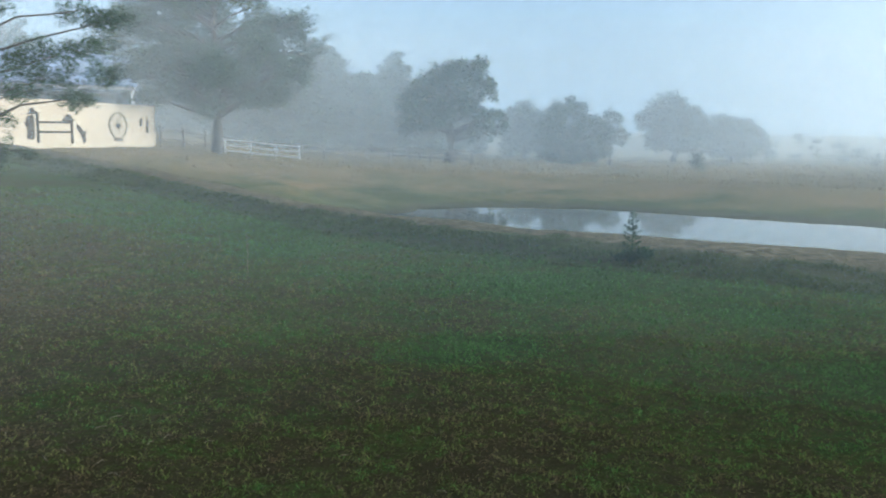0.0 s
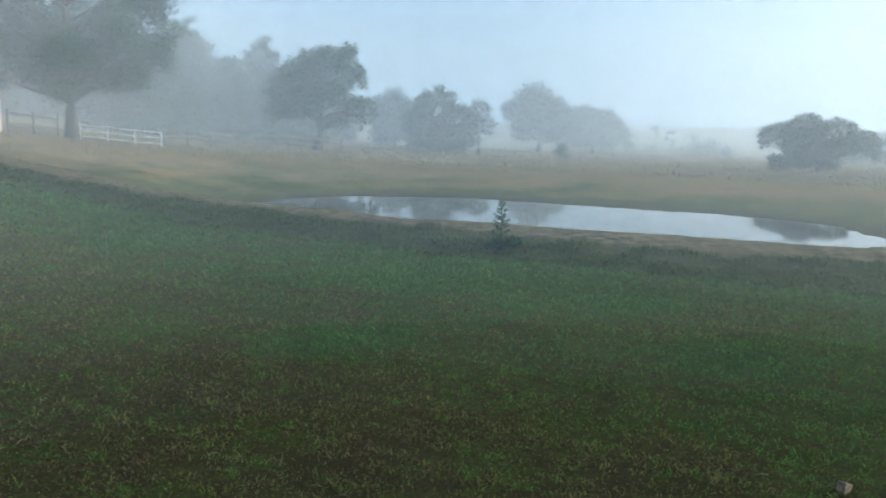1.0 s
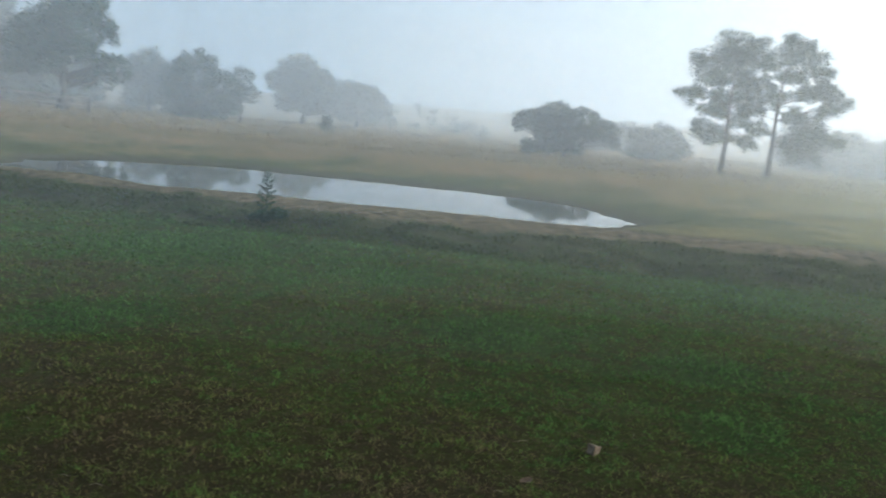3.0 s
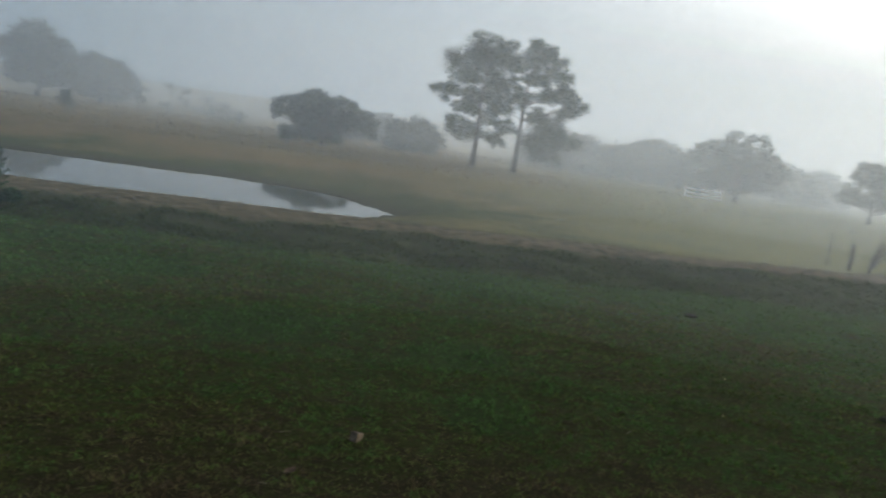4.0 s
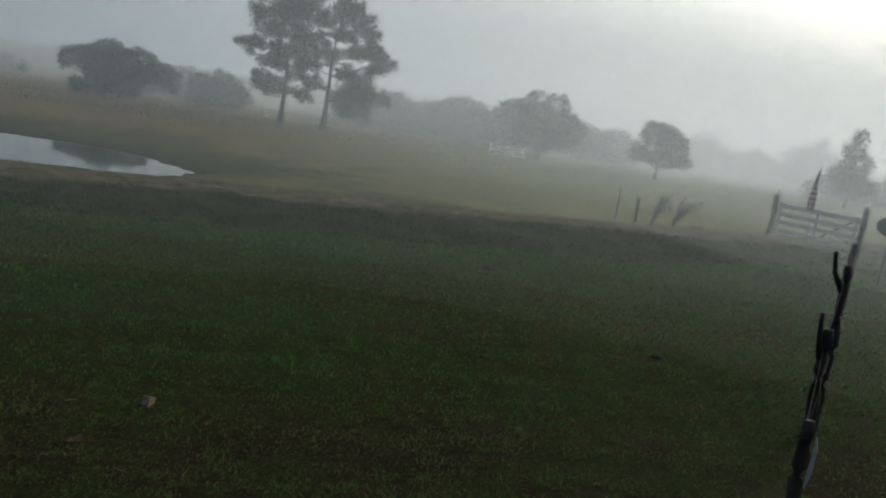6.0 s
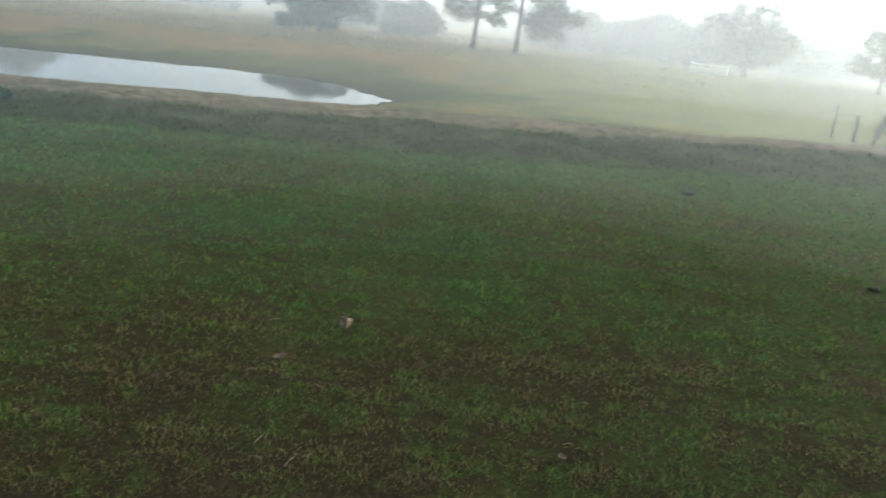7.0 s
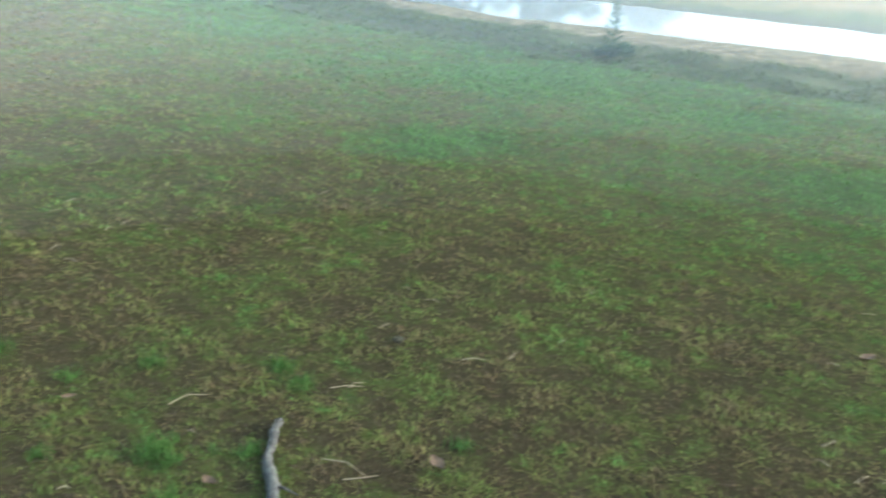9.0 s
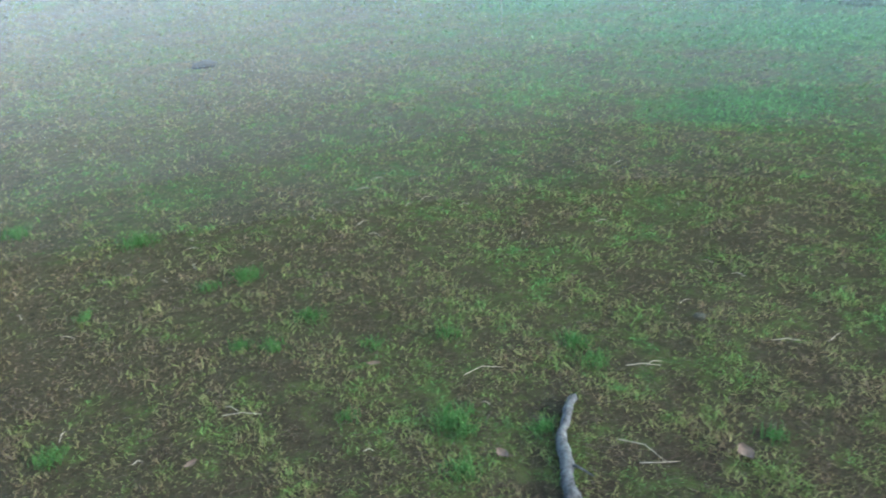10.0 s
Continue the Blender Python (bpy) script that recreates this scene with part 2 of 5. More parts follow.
BONE = plain("pale_dry_wood", (0.15, 0.115, 0.078), (0.26, 0.21, 0.14), 25, 0.8, depth=0.003, fine=120)
CHUNKWOOD = plain("damp_broken_wood", (0.10, 0.07, 0.045), (0.21, 0.155, 0.10), 25, 0.85, depth=0.003, fine=120)
LEAFBROWN = plain("dead_leaf", (0.05, 0.03, 0.018), (0.095, 0.058, 0.034), 30, 0.8, depth=0.002, fine=150)
LOGBARK = plain("grey_lichen_bark", (0.022, 0.019, 0.016), (0.080, 0.076, 0.067), 40, 0.95, depth=0.014, fine=70)
CLODMAT = plain("dark_soil_clod", (0.022, 0.02, 0.012), (0.045, 0.04, 0.022), 20, 0.95, depth=0.01, fine=90)
RED = plain("faded_red_cloth", (0.13, 0.045, 0.042), (0.18, 0.06, 0.055), 8, 0.8)
WHITECLOTH = plain("white_cloth", (0.27, 0.265, 0.26), (0.36, 0.355, 0.35), 8, 0.8)
BLUECLOTH = plain("navy_cloth", (0.035, 0.05, 0.14), (0.05, 0.07, 0.17), 8, 0.8)
WIRE = plain("rusty_wire", (0.018, 0.013, 0.010), (0.035, 0.024, 0.018), 20, 0.9, 0.0, depth=0.001)


def make_water():
    n = Nodes("pond_water")
    b = n.add("ShaderNodeBsdfPrincipled", Roughness=0.03, IOR=1.33)
    b.inputs["Base Color"].default_value = (0.035, 0.038, 0.028, 1)
    rip = n.maths("ADD", n.noise(1.2, 2, 0.5, (1, 2.2, 1)), n.maths("MULTIPLY", n.noise(7, 2), 0.12))
    bp = n.add("ShaderNodeBump", Height=rip, Strength=0.015, Distance=0.02)
    n.nt.links.new(bp.outputs[0], b.inputs["Normal"])
    n.nt.links.new(b.outputs[0], n.out.inputs["Surface"])
    return n.mat


WATER = make_water()


def make_mist(name, density, top, low, soft, radius, lying=1.0, east=None):
    """A veil of droplets: lets most light through and scatters the rest both ways; thin at the foot on the west side, lying on the ground to the east."""
    n = Nodes(name)
    xyz = n.add("ShaderNodeSeparateXYZ", Vector=n.where.outputs["Position"])
    above = n.maths("SUBTRACT", xyz.outputs["Z"], low)
    thin = n.maths("MULTIPLY", above, 1 / soft, True)
    if east is None:
        ground_fog = n.maths("MULTIPLY", n.maths("MULTIPLY", above, 1.0, True), lying)
        where = n.maths("MULTIPLY", n.maths("SUBTRACT", xyz.outputs["X"], 0.62 * radius), 1 / (0.3 * radius), True)
        foot = n.maths("ADD", n.maths("MULTIPLY", ground_fog, where), n.maths("MULTIPLY", thin, n.maths("SUBTRACT", 1.0, where)))
    else:
        foot = thin
    head = n.maths("MULTIPLY", n.maths("SUBTRACT", top, xyz.outputs["Z"]), 2.2 / top, True)
    drift = n.maths("ADD", n.maths("MULTIPLY", n.noise(0.035, 2, 0.5, (1, 1, 1.6)), 0.7), 0.65)
    head = n.maths("MULTIPLY", head, head)
    a = n.maths("MULTIPLY", n.maths("MULTIPLY", foot, head), n.maths("MULTIPLY", drift, density), True)
    if east is not None:  # the bank over the lawn thins out towards the gate
        a = n.maths("MULTIPLY", a, n.maths("MULTIPLY", n.maths("SUBTRACT", east, xyz.outputs["X"]), 0.12, True))
        a = n.maths("MULTIPLY", a, n.maths("ADD", n.maths("MULTIPLY", xyz.outputs["X"], 0.06), 0.95, True))
    clear = n.add("ShaderNodeBsdfTransparent")
    d = n.add("ShaderNodeBsdfDiffuse", Color=(0.93, 0.975, 1.0, 1))
    t = n.add("ShaderNodeBsdfTranslucent", Color=(0.93, 0.975, 1.0, 1))
    both = n.add("ShaderNodeMixShader", Fac=0.5)
    n.nt.links.new(d.outputs[0], both.inputs[1])
    n.nt.links.new(t.outputs[0], both.inputs[2])
    m = n.add("ShaderNodeMixShader", Fac=a)
    n.nt.links.new(clear.outputs[0], m.inputs[1])
    n.nt.links.new(both.outputs[0], m.inputs[2])
    n.nt.links.new(m.outputs[0], n.out.inputs["Surface"])
    return n.mat


# ---- meshes ----
rng = np.random.default_rng(7)


def mesh_from(name, verts, sizes, loops, mat, smooth=False):
    """A mesh from flat arrays: vertices, corners per face, corner indices."""
    me = bpy.data.meshes.new(name)
    verts, loops, sizes = np.asarray(verts, np.float32), np.asarray(loops, np.int32), np.asarray(sizes, np.int32)
    me.vertices.add(len(verts))
    me.vertices.foreach_set("co", verts.ravel())
    me.loops.add(len(loops))
    me.loops.foreach_set("vertex_index", loops.ravel())
    me.polygons.add(len(sizes))
    me.polygons.foreach_set("loop_start", np.concatenate([[0], np.cumsum(sizes)[:-1]]).astype(np.int32))
    me.polygons.foreach_set("use_smooth", np.full(len(sizes), smooth))
    me.update(calc_edges=True)
    me.validate()
    me.materials.append(mat)
    return me


def part(name, bm, mat, parent=None, label="", smooth=False, at=None):
    """Links a bmesh as one mesh object, under a thing or on its own."""
    me = bpy.data.meshes.new(name)
    for f in bm.faces:
        f.smooth = smooth
    bm.to_mesh(me)
    bm.free()
    me.materials.append(mat)
    ob = new(name, me)
    if parent:
        ob.parent = parent
    if at is not None:
        ob.matrix_basis = at
    return tagged(ob, label)


def piece(name, me, parent=None, label="", at=None):
    ob = new(name, me)
    if parent:
        ob.parent = parent
    if at is not None:
        ob.matrix_basis = at
    return tagged(ob, label)


def empty(name, m, label, category, group=""):
    ob = new(name)
    ob.empty_display_size = 0.1
    ob.matrix_basis = m
    return tagged(ob, label, category, group)


def box(bm, x0, x1, y0, y1, z0, z1, bevel=0.0, jitter=0.0):
    r = bmesh.ops.create_cube(bm, size=1, matrix=Matrix.Translation(((x0 + x1) / 2, (y0 + y1) / 2, (z0 + z1) / 2)) @ Matrix.Diagonal((x1 - x0, y1 - y0, z1 - z0, 1)))
    for v in r["verts"]:
        v.co += Vector((random.uniform(-1, 1), random.uniform(-1, 1), random.uniform(-1, 1))) * jitter
    if bevel:
        edges = list({e for v in r["verts"] for e in v.link_edges})
        bmesh.ops.bevel(bm, geom=edges, offset=bevel, segments=1, affect="EDGES")
    return bm


def tube(bm, pts, radii, n=8, rough=0.0, cap=True):
    """A tapered tube along points."""
    rings = []
    pts = [Vector(p) for p in pts]
    for i, p in enumerate(pts):
        d = (pts[min(i + 1, len(pts) - 1)] - pts[max(i - 1, 0)]).normalized()
        q = d.to_track_quat("Z", "Y")
        ring = []
        for k in range(n):
            a = 2 * math.pi * k / n
            r = radii[i] * (1 + rough * random.uniform(-1, 1))
            ring.append(bm.verts.new(p + q @ Vector((math.cos(a) * r, math.sin(a) * r, 0))))
        rings.append(ring)
    for a, b in zip(rings, rings[1:]):
        for k in range(n):
            bm.faces.new((a[k], a[(k + 1) % n], b[(k + 1) % n], b[k]))
    if cap:
        bm.faces.new(rings[0][::-1])
        bm.faces.new(rings[-1])
    return bm


# ---- the lie of the land ----
FOOT_X = [-82.3, -19.4, -11.4, -5.9, -2.3, 0.2, 4.4, 7.6, 12.3, 15.4, 20.7, 34.0, 87.0]
FOOT_Y = [95.4, 37.8, 30.2, 24.4, 20.0, 17.6, 14.4, 12.2, 9.8, 8.1, 6.1, 1.1, -21.1]
FALL_AZ = [-180, -58.0, -33.5, -26.75, -18.0, -14.15, -9.35, 2.23, 10.0, 19.39, 31.3, 44.16, 59.0, 73.44, 85.97, 120, 180]
FALL = [0, 0.02, 0.045, 0.045, 0.031, 0.02, 0.0095, -0.003, -0.008, -0.007, -0.010, -0.008, -0.011, -0.008, -0.004, 0, 0]
POND = (8.5, 26.5)
WATER_Z = -0.9


def step(a, b, x):
    t = np.clip((x - a) / (b - a), 0, 1)
    return t * t * (3 - 2 * t)


def wob(x, y, s, k=0.0):
    """Smooth, uneven waves of about s metres, from -1 to 1."""
    x, y = x / s * 6.28, y / s * 6.28
    return (np.sin(x + 1.3 * np.sin(0.7 * y + k)) + np.sin(y * 1.1 + 1.7 * np.sin(0.6 * x + 2 + k)) + np.sin(0.7 * x + 0.8 * y + k * 2)) / 3


def past_foot(x, y):
    """Metres beyond the foot of the low bank; negative on the lawn."""
    return (y - np.interp(x, FOOT_X, FOOT_Y)) * 0.77 + 0.25 * wob(x, y, 5.0)


def pond_edge(x, y):
    """Below 1 inside the pond."""
    dx, dy = x - POND[0], y - POND[1]
    u, v = 0.84 * dx - 0.54 * dy, 0.54 * dx + 0.84 * dy
    u = u + 0.6 * wob(x, y, 5.0, 1)
    v = v + 0.35 * wob(x, y, 7.5, 2)
    return (np.abs((u + 2.6) / 11.1) ** 2.8 + np.abs((v - 0.6) / 7.6) ** 2.8) ** (1 / 2.8)


def land(x, y):
    x, y = np.asarray(x, float), np.asarray(y, float)
    r, az = np.hypot(x, y), np.degrees(np.arctan2(x, y))
    s = past_foot(x, y)
    z = np.interp(az, FALL_AZ, FALL) * np.clip(r - 18, 0, 75)
    z = z + 0.33 * step(-0.4, 1.5, s) * (1 - 0.9 * step(1.8, 4.5, s))
    e = pond_edge(x, y)
    far_side = step(-1.5, 2.5, 0.54 * (x - POND[0]) + 0.84 * (y - POND[1]))
    z = z + (-1.9 - z) * (1 - step(0.7 - 1.2 * far_side, 1.25 + 1.15 * far_side, e))
    z = z + (0.035 * wob(x, y, 1.9, 8) + 0.02 * wob(x, y, 0.9, 3)) * step(-0.5, 0.3, s) * (1 - step(1.0, 2.2, s))
    z = z + 0.04 * wob(x, y, 4.4) * step(3, 11, r) + 0.014 * wob(x, y, 1.2, 3) + 0.10 * wob(x, y, 17, 5) * step(35, 55, r)
    return z


def ground_at(x, y):
    return float(land(np.array([x]), np.array([y]))[0])


def polar(az, d, lift=0.0):
    """A place on the ground, by bearing clockwise from +y and distance."""
    x, y = d * math.sin(radians(az)), d * math.cos(radians(az))
    return Vector((x, y, ground_at(x, y) + lift))


def make_ground_sheet():
    front = np.arange(-60, 110, 0.6)
    rest = np.arange(110, 300, 5.0)
    az = np.radians(np.concatenate([front, rest]))
    r = np.concatenate([[0.4], np.arange(0.8, 46, 0.2), np.geomspace(46.2, 130, 50), np.geomspace(134, 3500, 30)])
    n, m = len(az), len(r)
    R, A = np.meshgrid(r, az, indexing="ij")
    x, y = R * np.sin(A), R * np.cos(A)
    v = np.stack([x, y, land(x, y)], -1).reshape(-1, 3)
    v = np.vstack([v, [[0, 0, ground_at(0, 0)]]])
    i, k = np.meshgrid(np.arange(m - 1), np.arange(n), indexing="ij")
    kn = (k + 1) % n
    quads = np.stack([i * n + k, (i + 1) * n + k, (i + 1) * n + kn, i * n + kn], -1).reshape(-1, 4)[:, ::-1]
    k = np.arange(n)
    fan = np.stack([np.full(n, n * m), (k + 1) % n, k], -1)
    sizes = np.concatenate([np.full(len(quads), 4), np.full(n, 3)])
    return mesh_from("ground", v, sizes, np.concatenate([quads.ravel(), fan.ravel()]), GROUND, True)


ground_mesh = make_ground_sheet()
gv = np.empty(len(ground_mesh.vertices) * 3, np.float32)
ground_mesh.vertices.foreach_get("co", gv)
gv = gv.reshape(-1, 3)
ground_mesh.attributes.new("past_foot", "FLOAT", "POINT").data.foreach_set("value", np.clip(past_foot(gv[:, 0], gv[:, 1]), -20, 60).astype(np.float32))
ground_mesh.attributes.new("from_pond", "FLOAT", "POINT").data.foreach_set("value", np.clip(pond_edge(gv[:, 0], gv[:, 1]), 0, 9).astype(np.float32))
tagged(new("ground", ground_mesh), "patchy mown lawn running into rough pasture", "ground", kind="structure")


def make_water_sheet():
    t = np.linspace(0, 2 * np.pi, 96, endpoint=False)
    bm = bmesh.new()
    ring = []
    for a in t:
        u, v = 17.5 * math.cos(a) - 1.0, 11.0 * math.sin(a) - 0.3
        ring.append(bm.verts.new((POND[0] + 0.84 * u + 0.54 * v, POND[1] - 0.54 * u + 0.84 * v, WATER_Z)))
    bm.faces.new(ring)
    return bm


tagged(part("water", make_water_sheet(), WATER), "still grey farm pond mirroring the foggy sky", "pond", kind="structure")


# ---- grass ----
def scatter(count, az0, az1, r0, r1, power=1.0):
    """Random places in a sector, denser towards the near side where power is above 1."""
    a = np.radians(rng.uniform(az0, az1, count))
    u = rng.uniform(0, 1, count) ** power
    r = np.sqrt(r0 ** 2 + (r1 ** 2 - r0 ** 2) * u)
    return r * np.sin(a), r * np.cos(a)


def blade_mesh(name, x, y, length, width, lean, mat, z=None):
    """Bent tapered blades: a quad and a tip each."""
    n = len(x)
    z = land(x, y) - 0.004 if z is None else z
    phi = rng.uniform(0, 2 * np.pi, n)
    way = np.stack([np.cos(phi), np.sin(phi), np.zeros(n)], -1)
    psi = phi + rng.uniform(0.9, 2.2, n)
    side = np.stack([np.cos(psi), np.sin(psi), np.zeros(n)], -1) * (width / 2)[:, None]
    up = np.array([0, 0, 1.0])
    base = np.stack([x, y, z], -1)
    c, s = np.cos(lean)[:, None], np.sin(lean)[:, None]
    mid = base + (up * c + way * s) * (length * 0.55)[:, None]
    lean2 = np.minimum(lean + 0.5, 1.62)
    tip = mid + (up * np.cos(lean2)[:, None] + way * np.sin(lean2)[:, None]) * (length * 0.45)[:, None]
    v = np.stack([base - side, base + side, mid + side * 0.75, mid - side * 0.75, tip], 1).reshape(-1, 3)
    o = (np.arange(n) * 5)[:, None]
    loops = (o + np.array([0, 1, 2, 3, 3, 2, 4])).ravel()
    return mesh_from(name, v, np.tile([4, 3], n), loops, mat)


def lawn(count):
    """Short turf, thinning evenly with distance, in small clumps with bare gaps between them."""
    a = np.radians(rng.uniform(-54, 97, count))
    r = 1.9 * (30 / 1.9) ** rng.uniform(0, 1, count)
    x, y = r * np.sin(a), r * np.cos(a)
    clump = 0.5 + 0.3 * wob(x, y, 0.55, 9) + 0.28 * wob(x, y, 0.33, 4) + 0.24 * wob(x, y, 0.15, 1) + 0.3 * wob(x, y, 0.85, 6)
    gone = 0.35 * step(6, 13, r)
    bare = step(-0.2, 1.0, -0.35 * x - 0.12 * (y - 4) + 0.35 * wob(x, y, 1.9, 7)) * (1 - 0.5 * step(8, 16, r))
    keep = (past_foot(x, y) < rng.uniform(0.1, 1.0, count)) & (rng.uniform(0, 1, count) < np.clip(clump + 0.15 + gone, 0.18, 1) * (1 - 0.25 * bare))
    x, y, r, clump = x[keep], y[keep], r[keep], clump[keep]
    n = len(x)
    damp = sum(np.clip(1 - np.hypot(x - sx, y - sy) / sr, 0, 1) for sx, sy, sr in DAMP_SPOTS)
    high = (1 + 0.6 * damp) * (0.026 + 0.0026 * r) * rng.uniform(0.5, 1.35, n) * np.clip(0.45 + clump, 0.5, 1.7)
    wide = np.clip(0.00125 * r, 0.0034, 0.030) * rng.uniform(0.6, 1.3, n)
    return blade_mesh("lawn_grass", x, y, high, wide, rng.uniform(0.35, 1.5, n), BLADE)


tagged(new("lawn_grass", lawn(620000)), "short patchy lawn grass, green mixed with straw", "grass", kind="stuff")


def yard(count):
    """The same turf round and behind the watcher's feet."""
    a = rng.uniform(0, 2 * np.pi, count)
    r = 0.25 * (14 / 0.25) ** rng.uniform(0, 1, count)
    deg = np.degrees((a + np.pi) % (2 * np.pi) - np.pi)
    keep = (r < 2.0) | (deg < -53) | (deg > 96)
    keep &= (r > 1.0) | (rng.uniform(0, 1, count) < r)
    x, y, r = (r * np.sin(a))[keep], (r * np.cos(a))[keep], r[keep]
    n = len(x)
    return blade_mesh("lawn_grass", x, y, 0.045 * rng.uniform(0.5, 1.35, n), np.clip(0.0016 * r, 0.006, 0.03) * rng.uniform(0.6, 1.3, n), rng.uniform(0.35, 1.5, n), BLADE)


tagged(new("lawn_grass", yard(90000)), "short patchy lawn grass round the standing place", "grass", kind="stuff")


def thatch(count):
    """Dead blades lying nearly flat among the living ones."""
    a = np.radians(rng.uniform(-54, 97, count))
    r = 1.9 * (10 / 1.9) ** rng.uniform(0, 1, count)
    x, y = r * np.sin(a), r * np.cos(a)
    z = land(x, y) + rng.uniform(0.0, 0.014, count)
    return blade_mesh("lawn_thatch", x, y, (0.026 + 0.004 * r) * rng.uniform(0.4, 1.6, count), np.clip(0.0007 * r, 0.0022, 0.010) * rng.uniform(0.6, 1.3, count), rng.uniform(1.2, 1.56, count), THATCH, z)


tagged(new("lawn_thatch", thatch(130000)), "dead tan and brown grass lying matted in the lawn", "grass", kind="stuff")


def rough_grass(name, mat, count, s0, s1, l0, l1, w, az0, az1, r0, r1, label, lean=(0.1, 0.9), dense=0.0):
    x, y = scatter(count, az0, az1, r0, r1, 1.4)
    s = past_foot(x, y)
    e = pond_edge(x, y)
    keep = (s > s0) & (s < s1) & (e > 1.04)
    if s0 > 4:
        east = np.degrees(np.arctan2(x, y)) > rng.uniform(44, 60, count)
        keep &= rng.uniform(0, 1, count) < step(1.5, 2.5, e + 0.4 * wob(x, y, 6.0, 2)) * np.where(east, 0.02, 1) + dense
    x, y, s = x[keep], y[keep], s[keep]
    n = len(x)
    d = np.hypot(x, y)
    thick = w * np.clip(d / 14, 0.8, 5)
    tuft = np.clip(0.8 + 0.6 * wob(x, y, 1.7, 2), 0.3, 1.5)
    tuft = tuft * np.where(s > 4, 0.25 + 0.75 * step(1.3, 3.0, pond_edge(x, y)), 1)
    me = blade_mesh(name, x, y, rng.uniform(l0, l1, n) * tuft, thick * rng.uniform(0.6, 1.4, n), rng.uniform(*lean, n), mat)
    return tagged(new(name, me), label, "grass", kind="stuff")


def bank_grass(count):
    """Shaggy tussocks hanging over the face of the bank."""
    x = rng.triangular(-24, 9, 30, count)
    y = np.interp(x, FOOT_X, FOOT_Y) + rng.uniform(-0.7, 1.6, count)
    s = past_foot(x, y)
    lump = np.clip(0.75 + 0.8 * wob(x, y, 1.1, 2) + 0.5 * wob(x, y, 0.45, 5), 0.15, 1.8)
    keep = (s > -0.45) & (s < 1.15) & (rng.uniform(0, 1, count) < 0.35 + 0.5 * lump)
    x, y, lump = x[keep], y[keep], lump[keep]
    n = len(x)
    wide = np.clip(0.0009 * np.hypot(x, y), 0.007, 0.03)
    return blade_mesh("bank_grass", x, y, rng.uniform(0.05, 0.13, n) * lump, wide * rng.uniform(0.6, 1.4, n), rng.uniform(0.3, 1.35, n), BANK)


tagged(new("bank_grass", bank_grass(130000)), "dark shaggy grass on the face of the low bank", "grass", kind="stuff")
rough_grass("crest_grass", CREST, 260000, 0.9, 4.6, 0.04, 0.09, 0.007, -45, 92, 8, 50, "short dry grass on the crest of the bank", (0.4, 1.4))
rough_grass("field_grass", TALL, 120000, 4.2, 400, 0.10, 0.38, 0.008, -42, 98, 22, 95, "tall dry tan pasture grass", (0.2, 1.2))
rough_grass("pasture_grass", MEADOW, 60000, 4.3, 400, 0.04, 0.10, 0.008, -42, 98, 19, 60, "short green pasture grass round the pond", (0.4, 1.4), 1.0)


# ---- mist: thin veils of droplets hanging one behind another over the pasture ----
def mist_veil(radius, top):
    az = np.radians(np.arange(-75, 131, 2.5))
    zs = np.array([-2.2, max(top, radius * 0.7)])
    wave = radius * (1 + 0.03 * np.sin(az * 5 + radius))
    A, Z = np.meshgrid(np.arange(len(az)), zs, indexing="ij")
    x, y = (wave * np.sin(az))[A], (wave * np.cos(az))[A]
    v = np.stack([x, y, Z], -1).reshape(-1, 3)
    n, m = len(az), len(zs)
    i, k = np.meshgrid(np.arange(n - 1), np.arange(m - 1), indexing="ij")
    quads = np.stack([i * m + k, (i + 1) * m + k, (i + 1) * m + k + 1, i * m + k + 1], -1).reshape(-1, 4)
    return v, quads


# distance, share of light caught, height, foot, softness of the foot, how much more or less of it lies on the ground to the east
MIST = [(7.0, 0.013, 2.6, -0.3, 0.6, 1), (8.5, 0.02, 2.6, -0.3, 0.6, 1), (10.5, 0.032, 2.7, -0.3, 0.7, 1), (13, 0.042, 2.8, -0.2, 0.8, 1), (16.5, 0.03, 6.0, -0.3, 1.0, 1.3), (20.5, 0.02, 9, -0.6, 1.5, 4.0),
        (25, 0.045, 9, -0.5, 2.0, 2.2), (34, 0.06, 14, -1.2, 2.2, 1.7), (43, 0.08, 16, -1.3, 2.4, 1.0), (52, 0.10, 17, -1.4, 2.6, 0.8), (61, 0.12, 18, -1.5, 2.8, 0.75), (70, 0.10, 19, -1.5, 2.8, 0.8), (76, 0.10, 19, -1.5, 2.8, 1.0),
        (82, 0.11, 20, -1.5, 2.8, 1.2), (88, 0.115, 20, -1.5, 2.8, 1.3), (94, 0.12, 20, -1.5, 2.8, 1.3), (100, 0.125, 20, -1.5, 2.8, 1.3), (106, 0.13, 20, -1.5, 2.8, 1.3), (112, 0.13, 20, -1.5, 2.8, 1.3), (117, 0.13, 20, -1.5, 2.8, 1.3)]
for radius, density, top, low, soft, lying in MIST:
    v, q = mist_veil(radius, top)
    veil_ob = new("mist", mesh_from("mist", v, np.full(len(q), 4), q.ravel(), make_mist("mist", density, top, low, soft, radius, lying, {7.0: 6.0, 8.5: 9.0, 10.5: 15.0, 13: 22.0}.get(radius)), True))
    veil_ob.visible_shadow = False
    tagged(veil_ob, "thin veil of pale morning fog hanging over the pasture", "fog", "fog over the pasture", "stuff")


